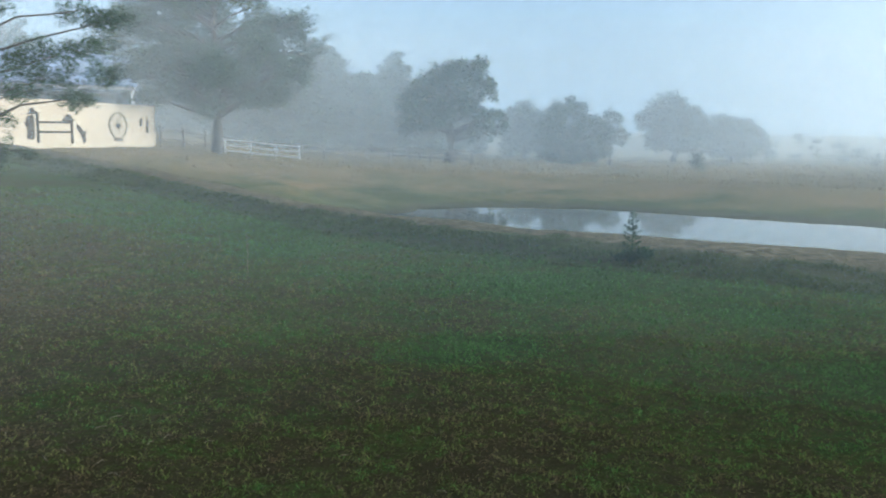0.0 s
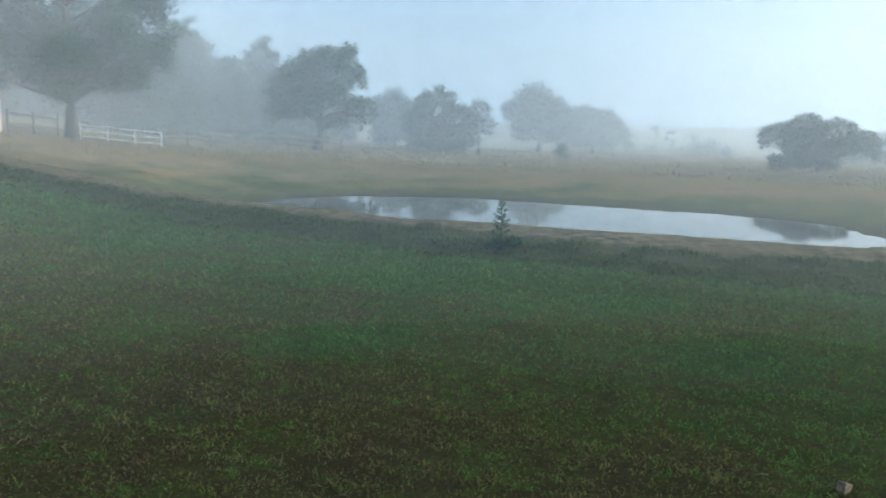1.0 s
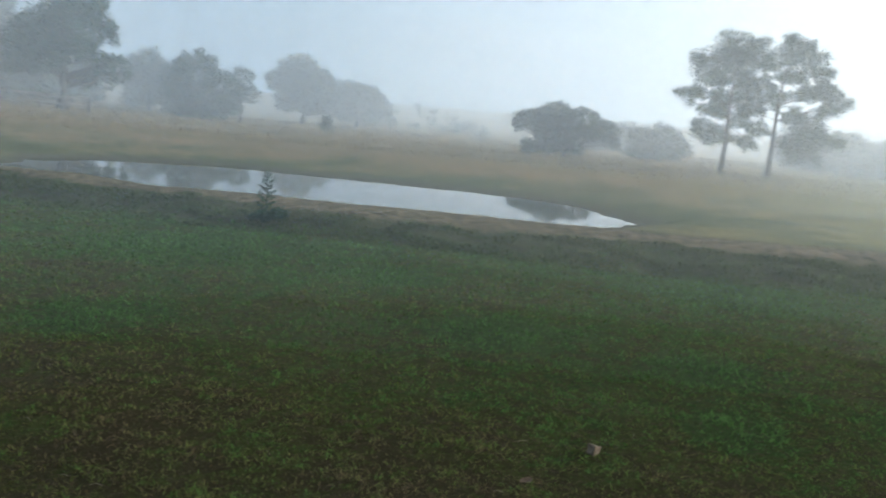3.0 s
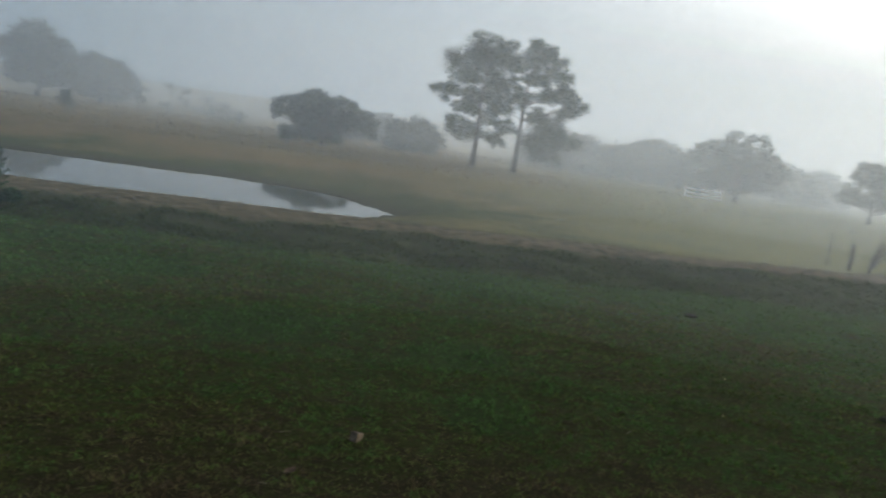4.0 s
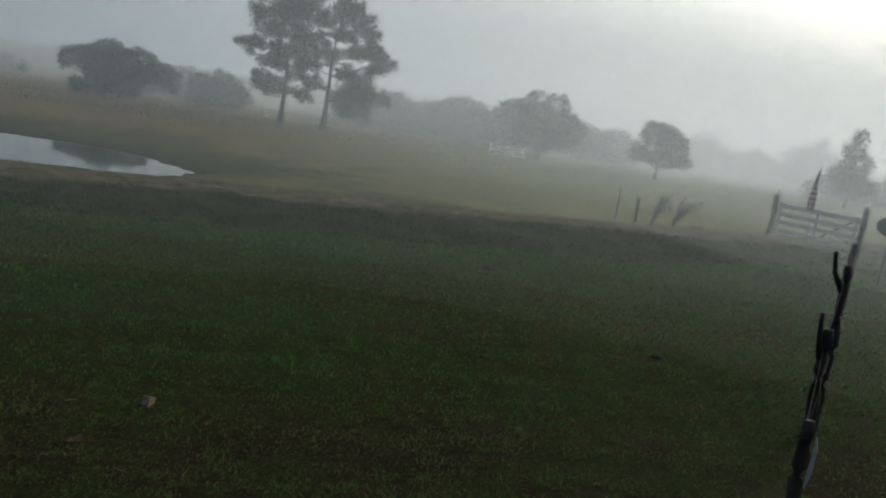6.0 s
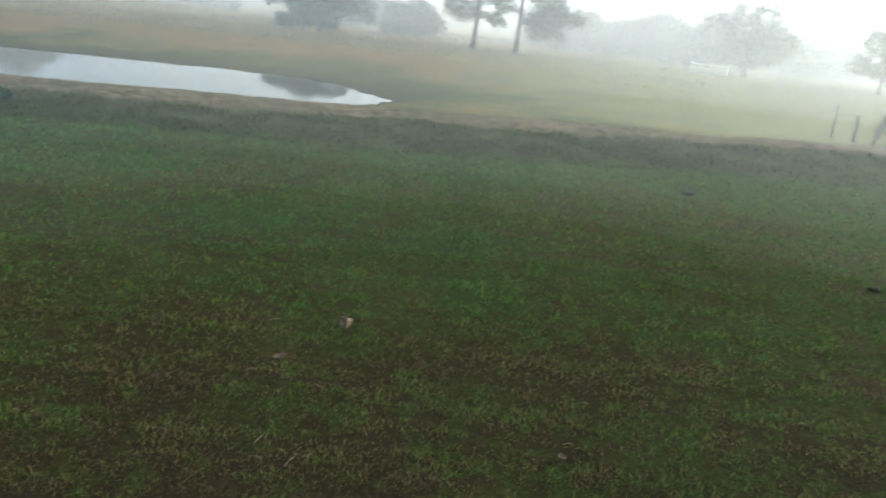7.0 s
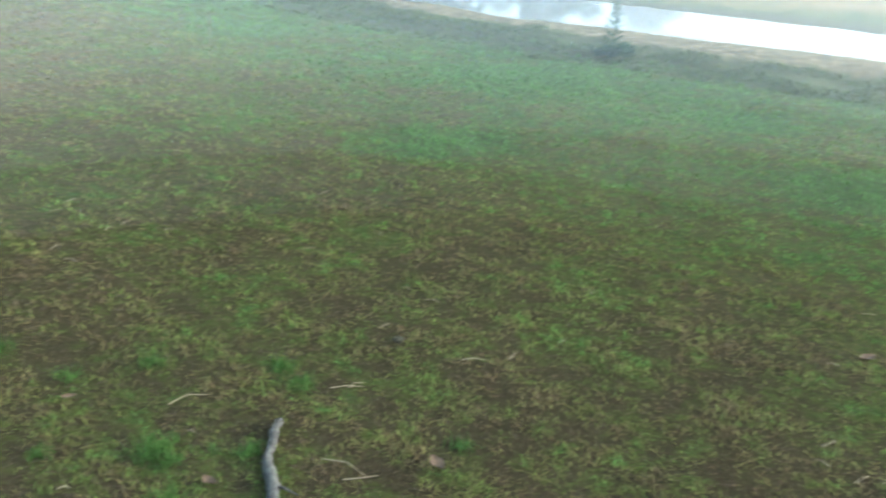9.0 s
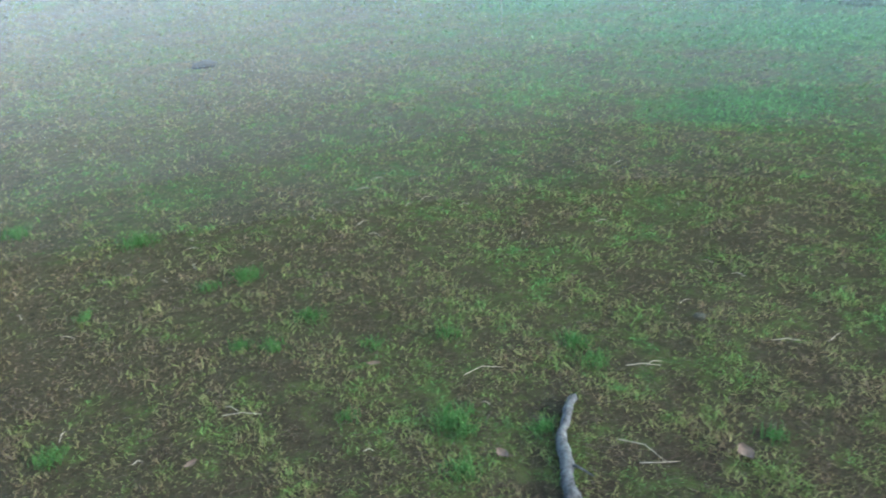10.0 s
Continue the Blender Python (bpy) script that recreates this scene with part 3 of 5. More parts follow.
# ---- trees ----
def leaf_cloud(blobs, per, length, width, mat, flat=0.7):
    """Many small leaves in uneven clumps. blobs: x, y, z, radius across, radius up."""
    pts = []
    for x, y, z, ra, rz in blobs:
        n = max(20, int(per * ra * ra))
        d = rng.normal(size=(n, 3))
        d /= np.linalg.norm(d, axis=1)[:, None]
        reach = rng.uniform(0.1, 1.0, n) ** 0.5 * (1 + 0.3 * np.sin(d[:, 0] * 6 + x * 3) * np.cos(d[:, 2] * 5 + z * 3))
        reach = np.where(rng.uniform(0, 1, n) < 0.1, reach * rng.uniform(1.0, 1.35, n), reach)
        d *= reach[:, None]
        pts.append(np.array([x, y, z]) + d * [ra, ra, rz])
    p = np.concatenate(pts)
    n = len(p)
    a = rng.normal(size=(n, 3))
    a[:, 2] *= flat
    a /= np.linalg.norm(a, axis=1)[:, None]
    b = np.cross(a, rng.normal(size=(n, 3)))
    b /= np.linalg.norm(b, axis=1)[:, None]
    a *= (length * rng.uniform(0.6, 1.3, n) / 2)[:, None]
    b *= (width * rng.uniform(0.6, 1.3, n) / 2)[:, None]
    v = np.stack([p - a, p - a * 0.1 + b, p + a, p - a * 0.1 - b], 1).reshape(-1, 3)
    return mesh_from("crown", v, np.full(n, 4), np.arange(4 * n), mat)


def clumps(count, wide, low, high, size, shape=1.0, hollow=0.5):
    """Clump places in a dome: wider below where shape is high."""
    out = []
    for i in range(count):
        t = rng.uniform(0, 1) ** 0.8
        z = low + (high - low) * t
        reach = wide * math.sqrt(max(0.02, 1 - (max(0, t - (1 - shape) * 0.5) / 1.02) ** 2)) if shape > 0 else wide
        a = i * 2.4 + rng.uniform(-0.4, 0.4)
        r = reach * rng.uniform(hollow, 1.0)
        s = size * rng.uniform(0.7, 1.25)
        out.append((r * math.cos(a), r * math.sin(a), z, s, s * rng.uniform(0.55, 0.8)))
    return out


def wood(height, girth, blobs, lean=0.0, fork=0.45, limbs=0.8, sides=8):
    """Trunk and limbs, tapering, that reach for the clumps."""
    bm = bmesh.new()
    top = max(b[2] for b in blobs)
    trunk = [(lean * t * t * height + 0.12 * girth * math.sin(7 * t), 0.1 * girth * math.sin(5 * t + 1), height * t) for t in np.linspace(0, 1, 9)]
    trunk[0] = (trunk[0][0], trunk[0][1], -0.25)
    tube(bm, trunk, [girth * (1.35 if i == 0 else 1) * (1 - 0.85 * i / 8) / 2 for i in range(9)], sides, 0.06)
    for x, y, z, ra, rz in blobs:
        if rng.uniform() > limbs:
            continue
        t = min(0.95, max(fork * 0.8, (z - 0.35 * math.hypot(x, y)) / height))
        i = t * 8
        a, b = Vector(trunk[int(i)]), Vector(trunk[min(8, int(i) + 1)])
        root = a.lerp(b, i - int(i))
        tip = Vector((x, y, z))
        knee = root.lerp(tip, 0.5) + Vector((rng.uniform(-.1, .1), rng.uniform(-.1, .1), rng.uniform(-0.02, 0.12))) * (tip - root).length
        r = max(0.02, girth * 0.16 * (1.1 - 0.6 * t) * min(1.6, 0.5 + (tip - root).length / 4))
        tube(bm, [root, knee, tip], [r, r * 0.65, r * 0.25], 5, 0.05, False)
        for _ in range(2):
            e = tip + Vector((rng.uniform(-1, 1) * ra, rng.uniform(-1, 1) * ra, rng.uniform(-.3, .9) * rz)) * 0.8
            tube(bm, [knee.lerp(tip, 0.6), e], [r * 0.4, r * 0.12], 4, 0, False)
    return bm


def tree(name, m, height, girth, blobs, mat, label, per=110, leaf=(0.22, 0.09), lean=0.0, fork=0.45, group="", limbs=0.8, sats=3):
    top = empty(name, m, label, "tree", group)
    ragged = []
    for x, y, z, ra, rz in blobs:
        for _ in range(sats):
            d = rng.normal(size=3)
            d *= 0.95 / np.linalg.norm(d)
            k = rng.uniform(0.35, 0.6)
            ragged.append((x + d[0] * ra, y + d[1] * ra, max(0.3, z + d[2] * rz * 1.2), ra * k, rz * k * 1.3))
    part("trunk", wood(height, girth, blobs, lean, fork, limbs), BARK, top, smooth=True)
    piece("crown", leaf_cloud(blobs + ragged, per, leaf[0], leaf[1], mat), top)
    return top


def turned(p, az=0.0, scale=1.0):
    """A pose at p whose x axis runs across the bearing az."""
    return Matrix.Translation(p) @ Matrix.Rotation(radians(-az), 4, "Z") @ Matrix.Scale(scale, 4)


# the big pine before the rail fence
P = polar(-14.3, 57.7)
blobs = clumps(58, 5.2, 3.4, 11.5, 1.05, 0.75, 0.3) + clumps(30, 4.6, 2.7, 5.6, 1.0, 0.2, 0.2) + [(0, 0, 12.2, 1.3, 0.9), (-4.9, 0.5, 4.6, 1.3, 0.8), (4.6, -0.5, 4.8, 1.3, 0.8), (3.4, 0.4, 3.4, 1.2, 0.7),
        (-3.4, 0.2, 3.2, 1.2, 0.7), (-1.6, 1.0, 3.2, 1.1, 0.6), (1.9, -1.0, 3.1, 1.1, 0.6), (5.0, 0.3, 6.0, 1.3, 0.9), (4.8, -0.4, 7.6, 1.3, 0.9), (-5.2, 0, 6.4, 1.3, 0.9),
        (0.8, -2.5, 4.2, 1.3, 0.8), (-1.2, -2.8, 5.6, 1.4, 0.9), (2.2, -2.4, 6.6, 1.4, 0.9), (-4.4, 0, 8.2, 1.3, 0.9), (-3.6, -1.5, 7.2, 1.3, 0.9)]
tree("pine_tree", turned(P, -14.3, 1.08), 12.3, 0.62, blobs, NEEDLE, "tall pine with a broad dense crown before the rail fence", 400, (0.28, 0.07), 0.0, 0.2)

# the pine at the yard's edge whose boughs hang before the barn
P = polar(-28.7, 33)
blobs = clumps(30, 3.6, 4.8, 11.5, 0.85, 0.8, 0.35) + [(4.4, -0.2, 3.5, 0.75, 0.4), (3.6, 0.1, 2.7, 0.8, 0.4), (2.8, 0.3, 3.4, 0.8, 0.4), (2.0, 0, 2.9, 0.7, 0.4), (3.2, -0.3, 4.2, 0.8, 0.45), (4.3, 0.2, 4.5, 0.8, 0.45),
        (2.3, 0.2, 4.3, 0.8, 0.45), (1.6, -0.2, 3.6, 0.6, 0.4), (1.3, 0.0, 1.0, 0.34, 0.42), (1.15, 0.2, 0.5, 0.3, 0.4), (1.9, 0.0, 0.85, 0.32, 0.2), (1.2, 0, 2.0, 0.45, 0.35), (4.8, 0, 5.4, 0.8, 0.5), (3.7, -0.2, 5.6, 0.8, 0.5)]
tree("pine_tree", turned(P, -28.7, 1.0), 11.5, 0.28, blobs, NEEDLE, "loose pine with drooping boughs beside the yard wall", 900, (0.22, 0.03), 0.0, 0.1)

# the round-headed tree behind the fence's end
P = polar(0.6, 67)
blobs = [(0.6, 0, 7.6, 1.5, 0.9), (-0.6, 0.4, 7.2, 1.4, 0.9), (1.7, -0.3, 7.2, 1.2, 0.9), (-1.9, 0, 6.3, 1.4, 1.0), (-3.0, 0.5, 5.4, 1.2, 0.8), (-2.6, -0.6, 4.6, 1.4, 0.8),
         (-0.6, 0.8, 6.0, 1.5, 1.1), (0.9, -0.8, 5.9, 1.4, 1.0), (2.6, 0.2, 6.4, 1.1, 0.7), (3.2, 0.3, 5.8, 0.8, 0.6), (-3.0, 0.3, 3.4, 1.2, 0.7), (-1.9, -0.3, 3.2, 1.2, 0.7),
         (-0.8, 0.3, 4.5, 1.4, 0.9), (-0.5, -0.5, 3.5, 1.1, 0.7), (0.7, 0.2, 4.6, 1.2, 0.8), (1.6, 0.5, 4.9, 1.0, 0.7), (2.1, 0.4, 4.0, 0.9, 0.8), (2.4, 0.1, 3.0, 0.8, 0.8),
         (1.5, 0.2, 2.6, 0.6, 0.8), (3.2, -0.2, 3.5, 0.8, 0.7), (4.0, 0, 3.9, 0.7, 0.5), (4.3, 0.2, 3.1, 0.5, 0.5), (3.4, 0, 2.6, 0.5, 0.6)]
tree("oak_tree", turned(P, 0.6, 0.94), 7.4, 0.9, blobs, NEEDLE, "round-headed tree behind the end of the rail fence", 300, (0.34, 0.15), 0.0, 0.3)

# the two pines beyond the pond's end
P = polar(41.73, 59.7)
blobs = [(0.5, 0, 9.3, 1.60, 0.96), (1.3, 0.3, 8.7, 1.39, 0.85), (-0.9, -0.2, 8.6, 1.17, 0.85), (-1.9, 0.2, 7.9, 1.17, 0.96), (0.2, 0.4, 7.7, 1.27, 0.75), (-1.4, 0, 6.7, 1.27, 0.64),
         (0.9, -0.4, 6.5, 1.17, 0.64), (-2.6, 0.1, 5.7, 1.17, 0.64), (-0.4, 0.4, 5.5, 1.27, 0.64), (1.2, 0, 5.2, 1.06, 0.64), (-1.2, -0.3, 4.5, 1.17, 0.53), (0.6, 0.3, 3.9, 1.06, 0.64),
         (-1.6, 0, 3.2, 1.17, 0.75), (-0.4, 0.2, 2.6, 0.96, 0.64), (1.4, -0.3, 2.4, 0.85, 0.64)]
tree("pine_tree", turned(P, 42.08, 0.87), 9.2, 0.42, blobs, NEEDLE, "tall open pine standing beyond the pond", 720, (0.24, 0.075), 0.03, 0.3, "pair of tall pines")
P = polar(44.45, 58.7)
blobs = [(0.7, 0, 9.0, 1.27, 0.85), (1.6, 0.3, 8.5, 1.17, 0.75), (-0.4, -0.3, 8.2, 1.27, 0.85), (2.4, 0, 7.6, 1.06, 0.64), (0.6, 0.3, 7.2, 1.27, 0.64), (-1.3, 0.2, 6.6, 1.06, 0.64),
         (3.1, 0, 6.2, 1.17, 0.59), (4.0, 0.2, 5.4, 0.96, 0.53), (1.8, -0.2, 5.9, 1.17, 0.53), (-0.5, 0.3, 5.6, 1.06, 0.53), (3.3, 0, 4.9, 0.96, 0.43), (-1.5, 0, 4.6, 0.85, 0.53),
         (1.2, 0.2, 4.4, 0.96, 0.48), (2.5, 0, 3.6, 1.27, 0.85), (1.3, -0.3, 2.8, 1.27, 0.96), (3.6, 0.4, 2.9, 1.17, 0.75), (-1.2, 0.3, 3.3, 0.85, 0.64), (2.2, 0.2, 1.9, 1.27, 0.96)]
tree("pine_tree", turned(P, 44.82, 0.87), 9.0, 0.42, blobs, NEEDLE, "tall pine with spreading boughs beyond the pond", 720, (0.24, 0.075), 0.05, 0.3, "pair of tall pines")


def spreading(az, d, wide, high, label, low=0.25, count=34, group=""):
    """A broadleaf tree in the fog: an uneven dome of clumps on a short forking trunk."""
    global rng
    rng = np.random.default_rng(int(abs(az) * 100) % 9973 + int(d))
    ph = rng.uniform(0, 6.28, 3)
    blobs = []
    for i in range(count):
        r = math.sqrt((i + 0.5) / count)
        a = i * 2.4 + rng.uniform(-0.3, 0.3)
        x, y = r * 0.45 * wide * math.cos(a), r * 0.40 * wide * math.sin(a)
        bump = 1 + 0.06 * math.sin(x / wide * 9 + ph[0]) + 0.04 * math.sin(x / wide * 21 + ph[1])
        roof = high * bump * math.sqrt(max(0.12, 1 - r * r * 0.9)) * rng.uniform(0.9, 1.03)
        s = (wide * 0.075 + 0.25) * rng.uniform(0.75, 1.2)
        z = roof - 0.6 * s
        foot = high * low * rng.uniform(0.8, 1.5) + 0.4 * s
        while True:
            blobs.append((x, y, max(z, foot), s, s * rng.uniform(0.6, 0.85)))
            z -= s * rng.uniform(1.3, 1.9)
            if z < foot:
                break
    return tree("oak_tree", turned(polar(az, d), az), high * 0.7, 0.05 * high + 0.12, blobs, OAKLEAF, label, 150, (0.36, 0.2), 0.02, 0.22, group, 0.35, 1)


def lobed(az, d, high, girth, lobes, label, size=0.5, per=330, leaf=(0.22, 0.12), group="", open_crown=0.0, fork=0.22):
    """A broadleaf tree whose crown is built of a few large masses, each a shell of small clumps. lobes: x, y, z, radius across, radius up."""
    global rng
    rng = np.random.default_rng(int(abs(az) * 100) % 9973 + int(d))
    blobs = []
    for x, y, z, ra, rz in lobes:
        n = int(5 + 3.4 * ra * (ra + rz) / (size * size * 2.2))
        for i in range(n):
            if rng.uniform() < open_crown:
                continue
            w = 1 - 1.75 * (i + 0.5) / n
            a = i * 2.4 + rng.uniform(-0.35, 0.35)
            h = math.sqrt(1 - w * w)
            q = rng.uniform(0.62, 1.0) - 0.25 * size / ra
            s = size * rng.uniform(0.7, 1.3)
            blobs.append((x + ra * q * h * math.cos(a), y + ra * q * h * math.sin(a), max(0.2, z + rz * q * w), s, s * rng.uniform(0.55, 0.8)))
    return tree("oak_tree", turned(polar(az, d), az), high * 0.72, girth, blobs, OAKLEAF, label, per, leaf, 0.0, fork, group, 0.3, 1)


lobed(31.9, 64, 4.0, 0.34, [(-2.5, 0, 2.3, 1.5, 1.0), (-0.9, 0.3, 2.9, 1.8, 1.1), (0.9, -0.2, 2.65, 1.8, 1.0), (2.6, 0, 2.0, 1.4, 0.85), (-1.7, -0.3, 0.7, 1.5, 0.7), (-0.6, 0.2, 1.6, 1.9, 0.9), (0.3, 0.2, 0.8, 1.2, 0.8), (1.5, 0.3, 1.7, 1.2, 0.6), (3.3, 0.1, 1.3, 0.6, 0.5)],
      "low wide live oak alone in the field", 0.36, 420, (0.17, 0.09), open_crown=0.12)
lobed(37.6, 74, 2.9, 0.3, [(-1.1, 0, 1.6, 1.5, 1.1), (0.6, 0.2, 1.8, 1.6, 1.1), (1.9, 0, 1.2, 1.0, 0.9), (0, -0.2, 0.6, 2.3, 0.7)], "dense low tree beside the tall pines", 0.5, 330, (0.2, 0.11))
lobed(8.6, 78, 5.9, 0.45, [(-0.6, 0, 4.1, 2.2, 1.9), (-2.0, 0.3, 2.9, 1.4, 1.6), (1.7, -0.2, 2.8, 1.9, 1.6), (0, 0.2, 1.3, 3.2, 1.4)], "rounded tree at the far side of the pond", 0.55, 260)
lobed(11.0, 80, 4.9, 0.3, [(0, 0, 4.1, 1.1, 0.85), (0.5, 0.2, 2.6, 1.3, 1.2), (-0.7, 0, 1.6, 1.2, 1.0)], "thin-topped tree beside the pond's far field", 0.42, 240, (0.2, 0.1), open_crown=0.4)
lobed(5.5, 90, 5.9, 0.4, [(0, 0, 4.2, 1.9, 1.7), (-1.6, 0.2, 3.0, 1.6, 1.6), (1.2, 0, 2.8, 1.8, 1.8), (0, 0.3, 1.4, 2.6, 1.4)], "faint tree in the fog beyond the pond", 0.62, 200, (0.28, 0.16))
lobed(14.9, 92, 7.0, 0.55, [(-0.6, 0, 5.2, 2.0, 1.8), (-2.2, 0.2, 4.2, 1.6, 1.6), (1.6, -0.2, 4.4, 1.8, 1.6), (0, 0.2, 2.5, 3.2, 2.0), (2.4, 0, 2.4, 1.8, 1.8)], "large hazy oak across the pasture", 0.62, 200, (0.28, 0.16))
lobed(18.4, 94, 5.1, 0.4, [(-0.8, 0, 3.6, 1.8, 1.5), (1.0, 0.2, 3.1, 1.8, 1.5), (2.4, 0, 2.2, 1.3, 1.2), (0, 0, 1.5, 2.8, 1.3)], "lower hazy oak across the pasture", 0.62, 200, (0.28, 0.16))
lobed(58.6, 72, 5.7, 0.5, [(0, 0, 3.7, 2.6, 2.0), (-2.4, 0.2, 3.5, 1.3, 1.4), (1.9, -0.2, 2.6, 1.9, 1.6), (-0.5, 0.4, 1.7, 2.8, 1.4)], "domed oak at the field's edge with gaps in its crown", 0.45, 300, (0.2, 0.1), open_crown=0.12)
lobed(66.2, 66, 4.3, 0.34, [(-0.5, 0, 3.0, 1.2, 1.25), (0.4, 0.2, 3.3, 0.9, 0.9), (1.0, 0, 2.5, 1.2, 1.2), (-1.3, 0.1, 1.7, 1.0, 0.9), (0.2, 0.4, 1.55, 1.5, 0.75), (1.6, 0, 1.5, 0.8, 0.7)], "small round tree standing alone in fog", 0.36, 420, (0.16, 0.08), open_crown=0.05)
lobed(77.5, 70, 5.8, 0.3, [(0, 0, 5.1, 0.6, 0.75), (-0.2, 0.1, 4.1, 0.95, 0.9), (0.2, 0, 3.1, 1.25, 0.9), (-0.4, 0, 2.2, 1.4, 0.9), (0.5, 0.2, 1.5, 1.5, 0.9)], "slim pale tree behind the gate", 0.38, 300, (0.17, 0.08), open_crown=0.08)

# the wood behind the rail fence and the hedgerow beyond the field, in fog
WOODS = [(-25.8, 86, 9, 8.5), (-20.0, 84, 9, 8.5), (-16.5, 90, 10, 9), (-12.0, 86, 10, 11.0), (-9.4, 80, 8, 6.5), (-7.5, 87, 6.2, 11.2), (-5.4, 84, 8, 7.0), (-4.7, 97, 8, 7.8), (-3.0, 88, 5.4, 9.7), (-1.6, 84, 8, 6.0), (0.6, 92, 8, 5.6)]
HEDGE = [(46.6, 90, 6, 3.9), (48.4, 84, 6.5, 4.0), (50.4, 88, 7, 3.6), (52.2, 82, 5.5, 3.9), (53.6, 86, 6.5, 4.6), (55.4, 82, 6, 3.8), (61.6, 88, 6, 3.7), (63.4, 95, 6, 3.7), (69.0, 122, 9, 4.8), (71.8, 124, 8, 3.9),
         (75.2, 120, 8, 5.8), (77.6, 88, 9, 2.4), (80.8, 86, 10, 2.5), (84.6, 92, 9, 3.4), (35.0, 93, 7, 3.2)]
for group, rows, what in (("wood behind the fence", WOODS, "tall hazy tree in the wood behind the rail fence"), ("hedgerow across the field", HEDGE, "low hazy tree in the hedgerow across the field")):
    for az, d, wide, high in rows:
        spreading(az, d, wide, high, what, 0.02, 30, group)


# small bushes and saplings on the far bank
def bush(az, d, wide, high, label):
    blobs = clumps(14, wide * 0.4, high * 0.05, high * 0.85, wide * 0.2, 0.6, 0.1)
    return tree("bush", turned(polar(az, d), az), high * 0.8, 0.06, blobs, OAKLEAF, label, 420, (0.12, 0.06), 0, 0.1)


for az, d, w, h in ((16.35, 64, 1.4, 1.35), (20.53, 94.8, 2.2, 2.6), (22.2, 97.9, 1.8, 3.4), (23.25, 96.8, 1.6, 3.0), (25.59, 98.9, 2.6, 2.0), (26.56, 92.7, 1.6, 1.3), (24.65, 103, 3, 2.4)):
    bush(az, d, w, h, "small dark bush in the dry field" if d < 70 else "hazy sapling far out in the dry field")


# ---- yard wall, wheel, cut-outs, barn ----
WR, WL = Vector((-17.32, 53.31, 0)), Vector((-21.23, 42.47, 0))
along = (WR - WL)
along.z = 0
wall_len = along.length
along.normalize()
wall_az = math.degrees(math.atan2(along.x, along.y))
WM = Matrix(((along.x, along.y, 0, WL.x), (along.y, -along.x, 0, WL.y), (0, 0, 1, 1.38), (0, 0, 0, 1)))
# in the wall's frame: x along the wall, y out towards the yard, z up
wall = new("wall_1")
wall.matrix_basis = WM
tagged(wall, "cream stucco yard wall with cut-outs and a wagon wheel", "wall", kind="structure")
bm = bmesh.new()
box(bm, -6, wall_len, -0.2, 0, -0.7, 2.42, 0.015)
for v in bm.verts:
    if v.co.z > 1:
        v.co.z -= 0.012 * (v.co.x - 2)
bmesh.ops.recalc_face_normals(bm, faces=bm.faces)
part("wall_body", bm, CREAM, wall)


def mount(name, x, z, label, category):
    return empty(name, WM @ Matrix.Translation((x, 0.0, z)), label, category)


wheel = mount("wagon_wheel", 8.2, 1.12, "old wagon wheel hung on the cream wall", "wheel")
bm = bmesh.new()
tube(bm, [(0.72 * math.cos(a), 0.05, 0.72 * math.sin(a)) for a in np.linspace(0, 2 * math.pi, 29)], [0.035] * 29, 6, 0, False)
part("rim", bm, GREYWOOD, wheel)
bm = bmesh.new()
tube(bm, [(0, 0.01, 0), (0, 0.16, 0)], [0.12, 0.09], 10)
part("hub", bm, DARKMETAL, wheel)
for i in range(12):
    a = i * math.pi / 6
    bm = bmesh.new()
    tube(bm, [(0.1 * math.cos(a), 0.06, 0.1 * math.sin(a)), (0.7 * math.cos(a), 0.05, 0.7 * math.sin(a))], [0.013, 0.010], 5)
    part("spoke", bm, GREYWOOD, wheel)
bm = bmesh.new()
box(bm, -0.35, 0.35, 0.01, 0.1, -0.86, -0.74, 0.01)
part("bracket", bm, GREYWOOD, wheel)

rack = mount("rail_cutout", 2.2, 0.2, "dark two-rail fence cut-out fixed on the cream wall", "wall decoration")
for x0, x1, z0, z1, nm in ((0, 0.14, 0, 1.55, "post"), (2.35, 2.49, -0.05, 1.22, "post"), (0.14, 2.35, 1.0, 1.1, "rail"), (0.14, 2.35, 0.5, 0.6, "rail")):
    bm = bmesh.new()
    box(bm, x0, x1, 0.0, 0.06, z0, z1, 0.008)
    part(nm, bm, DARKWOOD, rack)


def cutout(name, x, z, outline, label):
    """A flat plate of an uneven outline fixed on the wall."""
    bm = bmesh.new()
    face = bm.faces.new([bm.verts.new((px, 0.012, pz)) for px, pz in outline])
    ext = bmesh.ops.extrude_face_region(bm, geom=[face])
    for v in ext["geom"]:
        if isinstance(v, bmesh.types.BMVert):
            v.co.y += 0.03
    bmesh.ops.recalc_face_normals(bm, faces=bm.faces)
    ob = part(name, bm, DARKMETAL)
    ob.matrix_basis = WM @ Matrix.Translation((x, 0, z))
    return tagged(ob, label, "wall decoration")


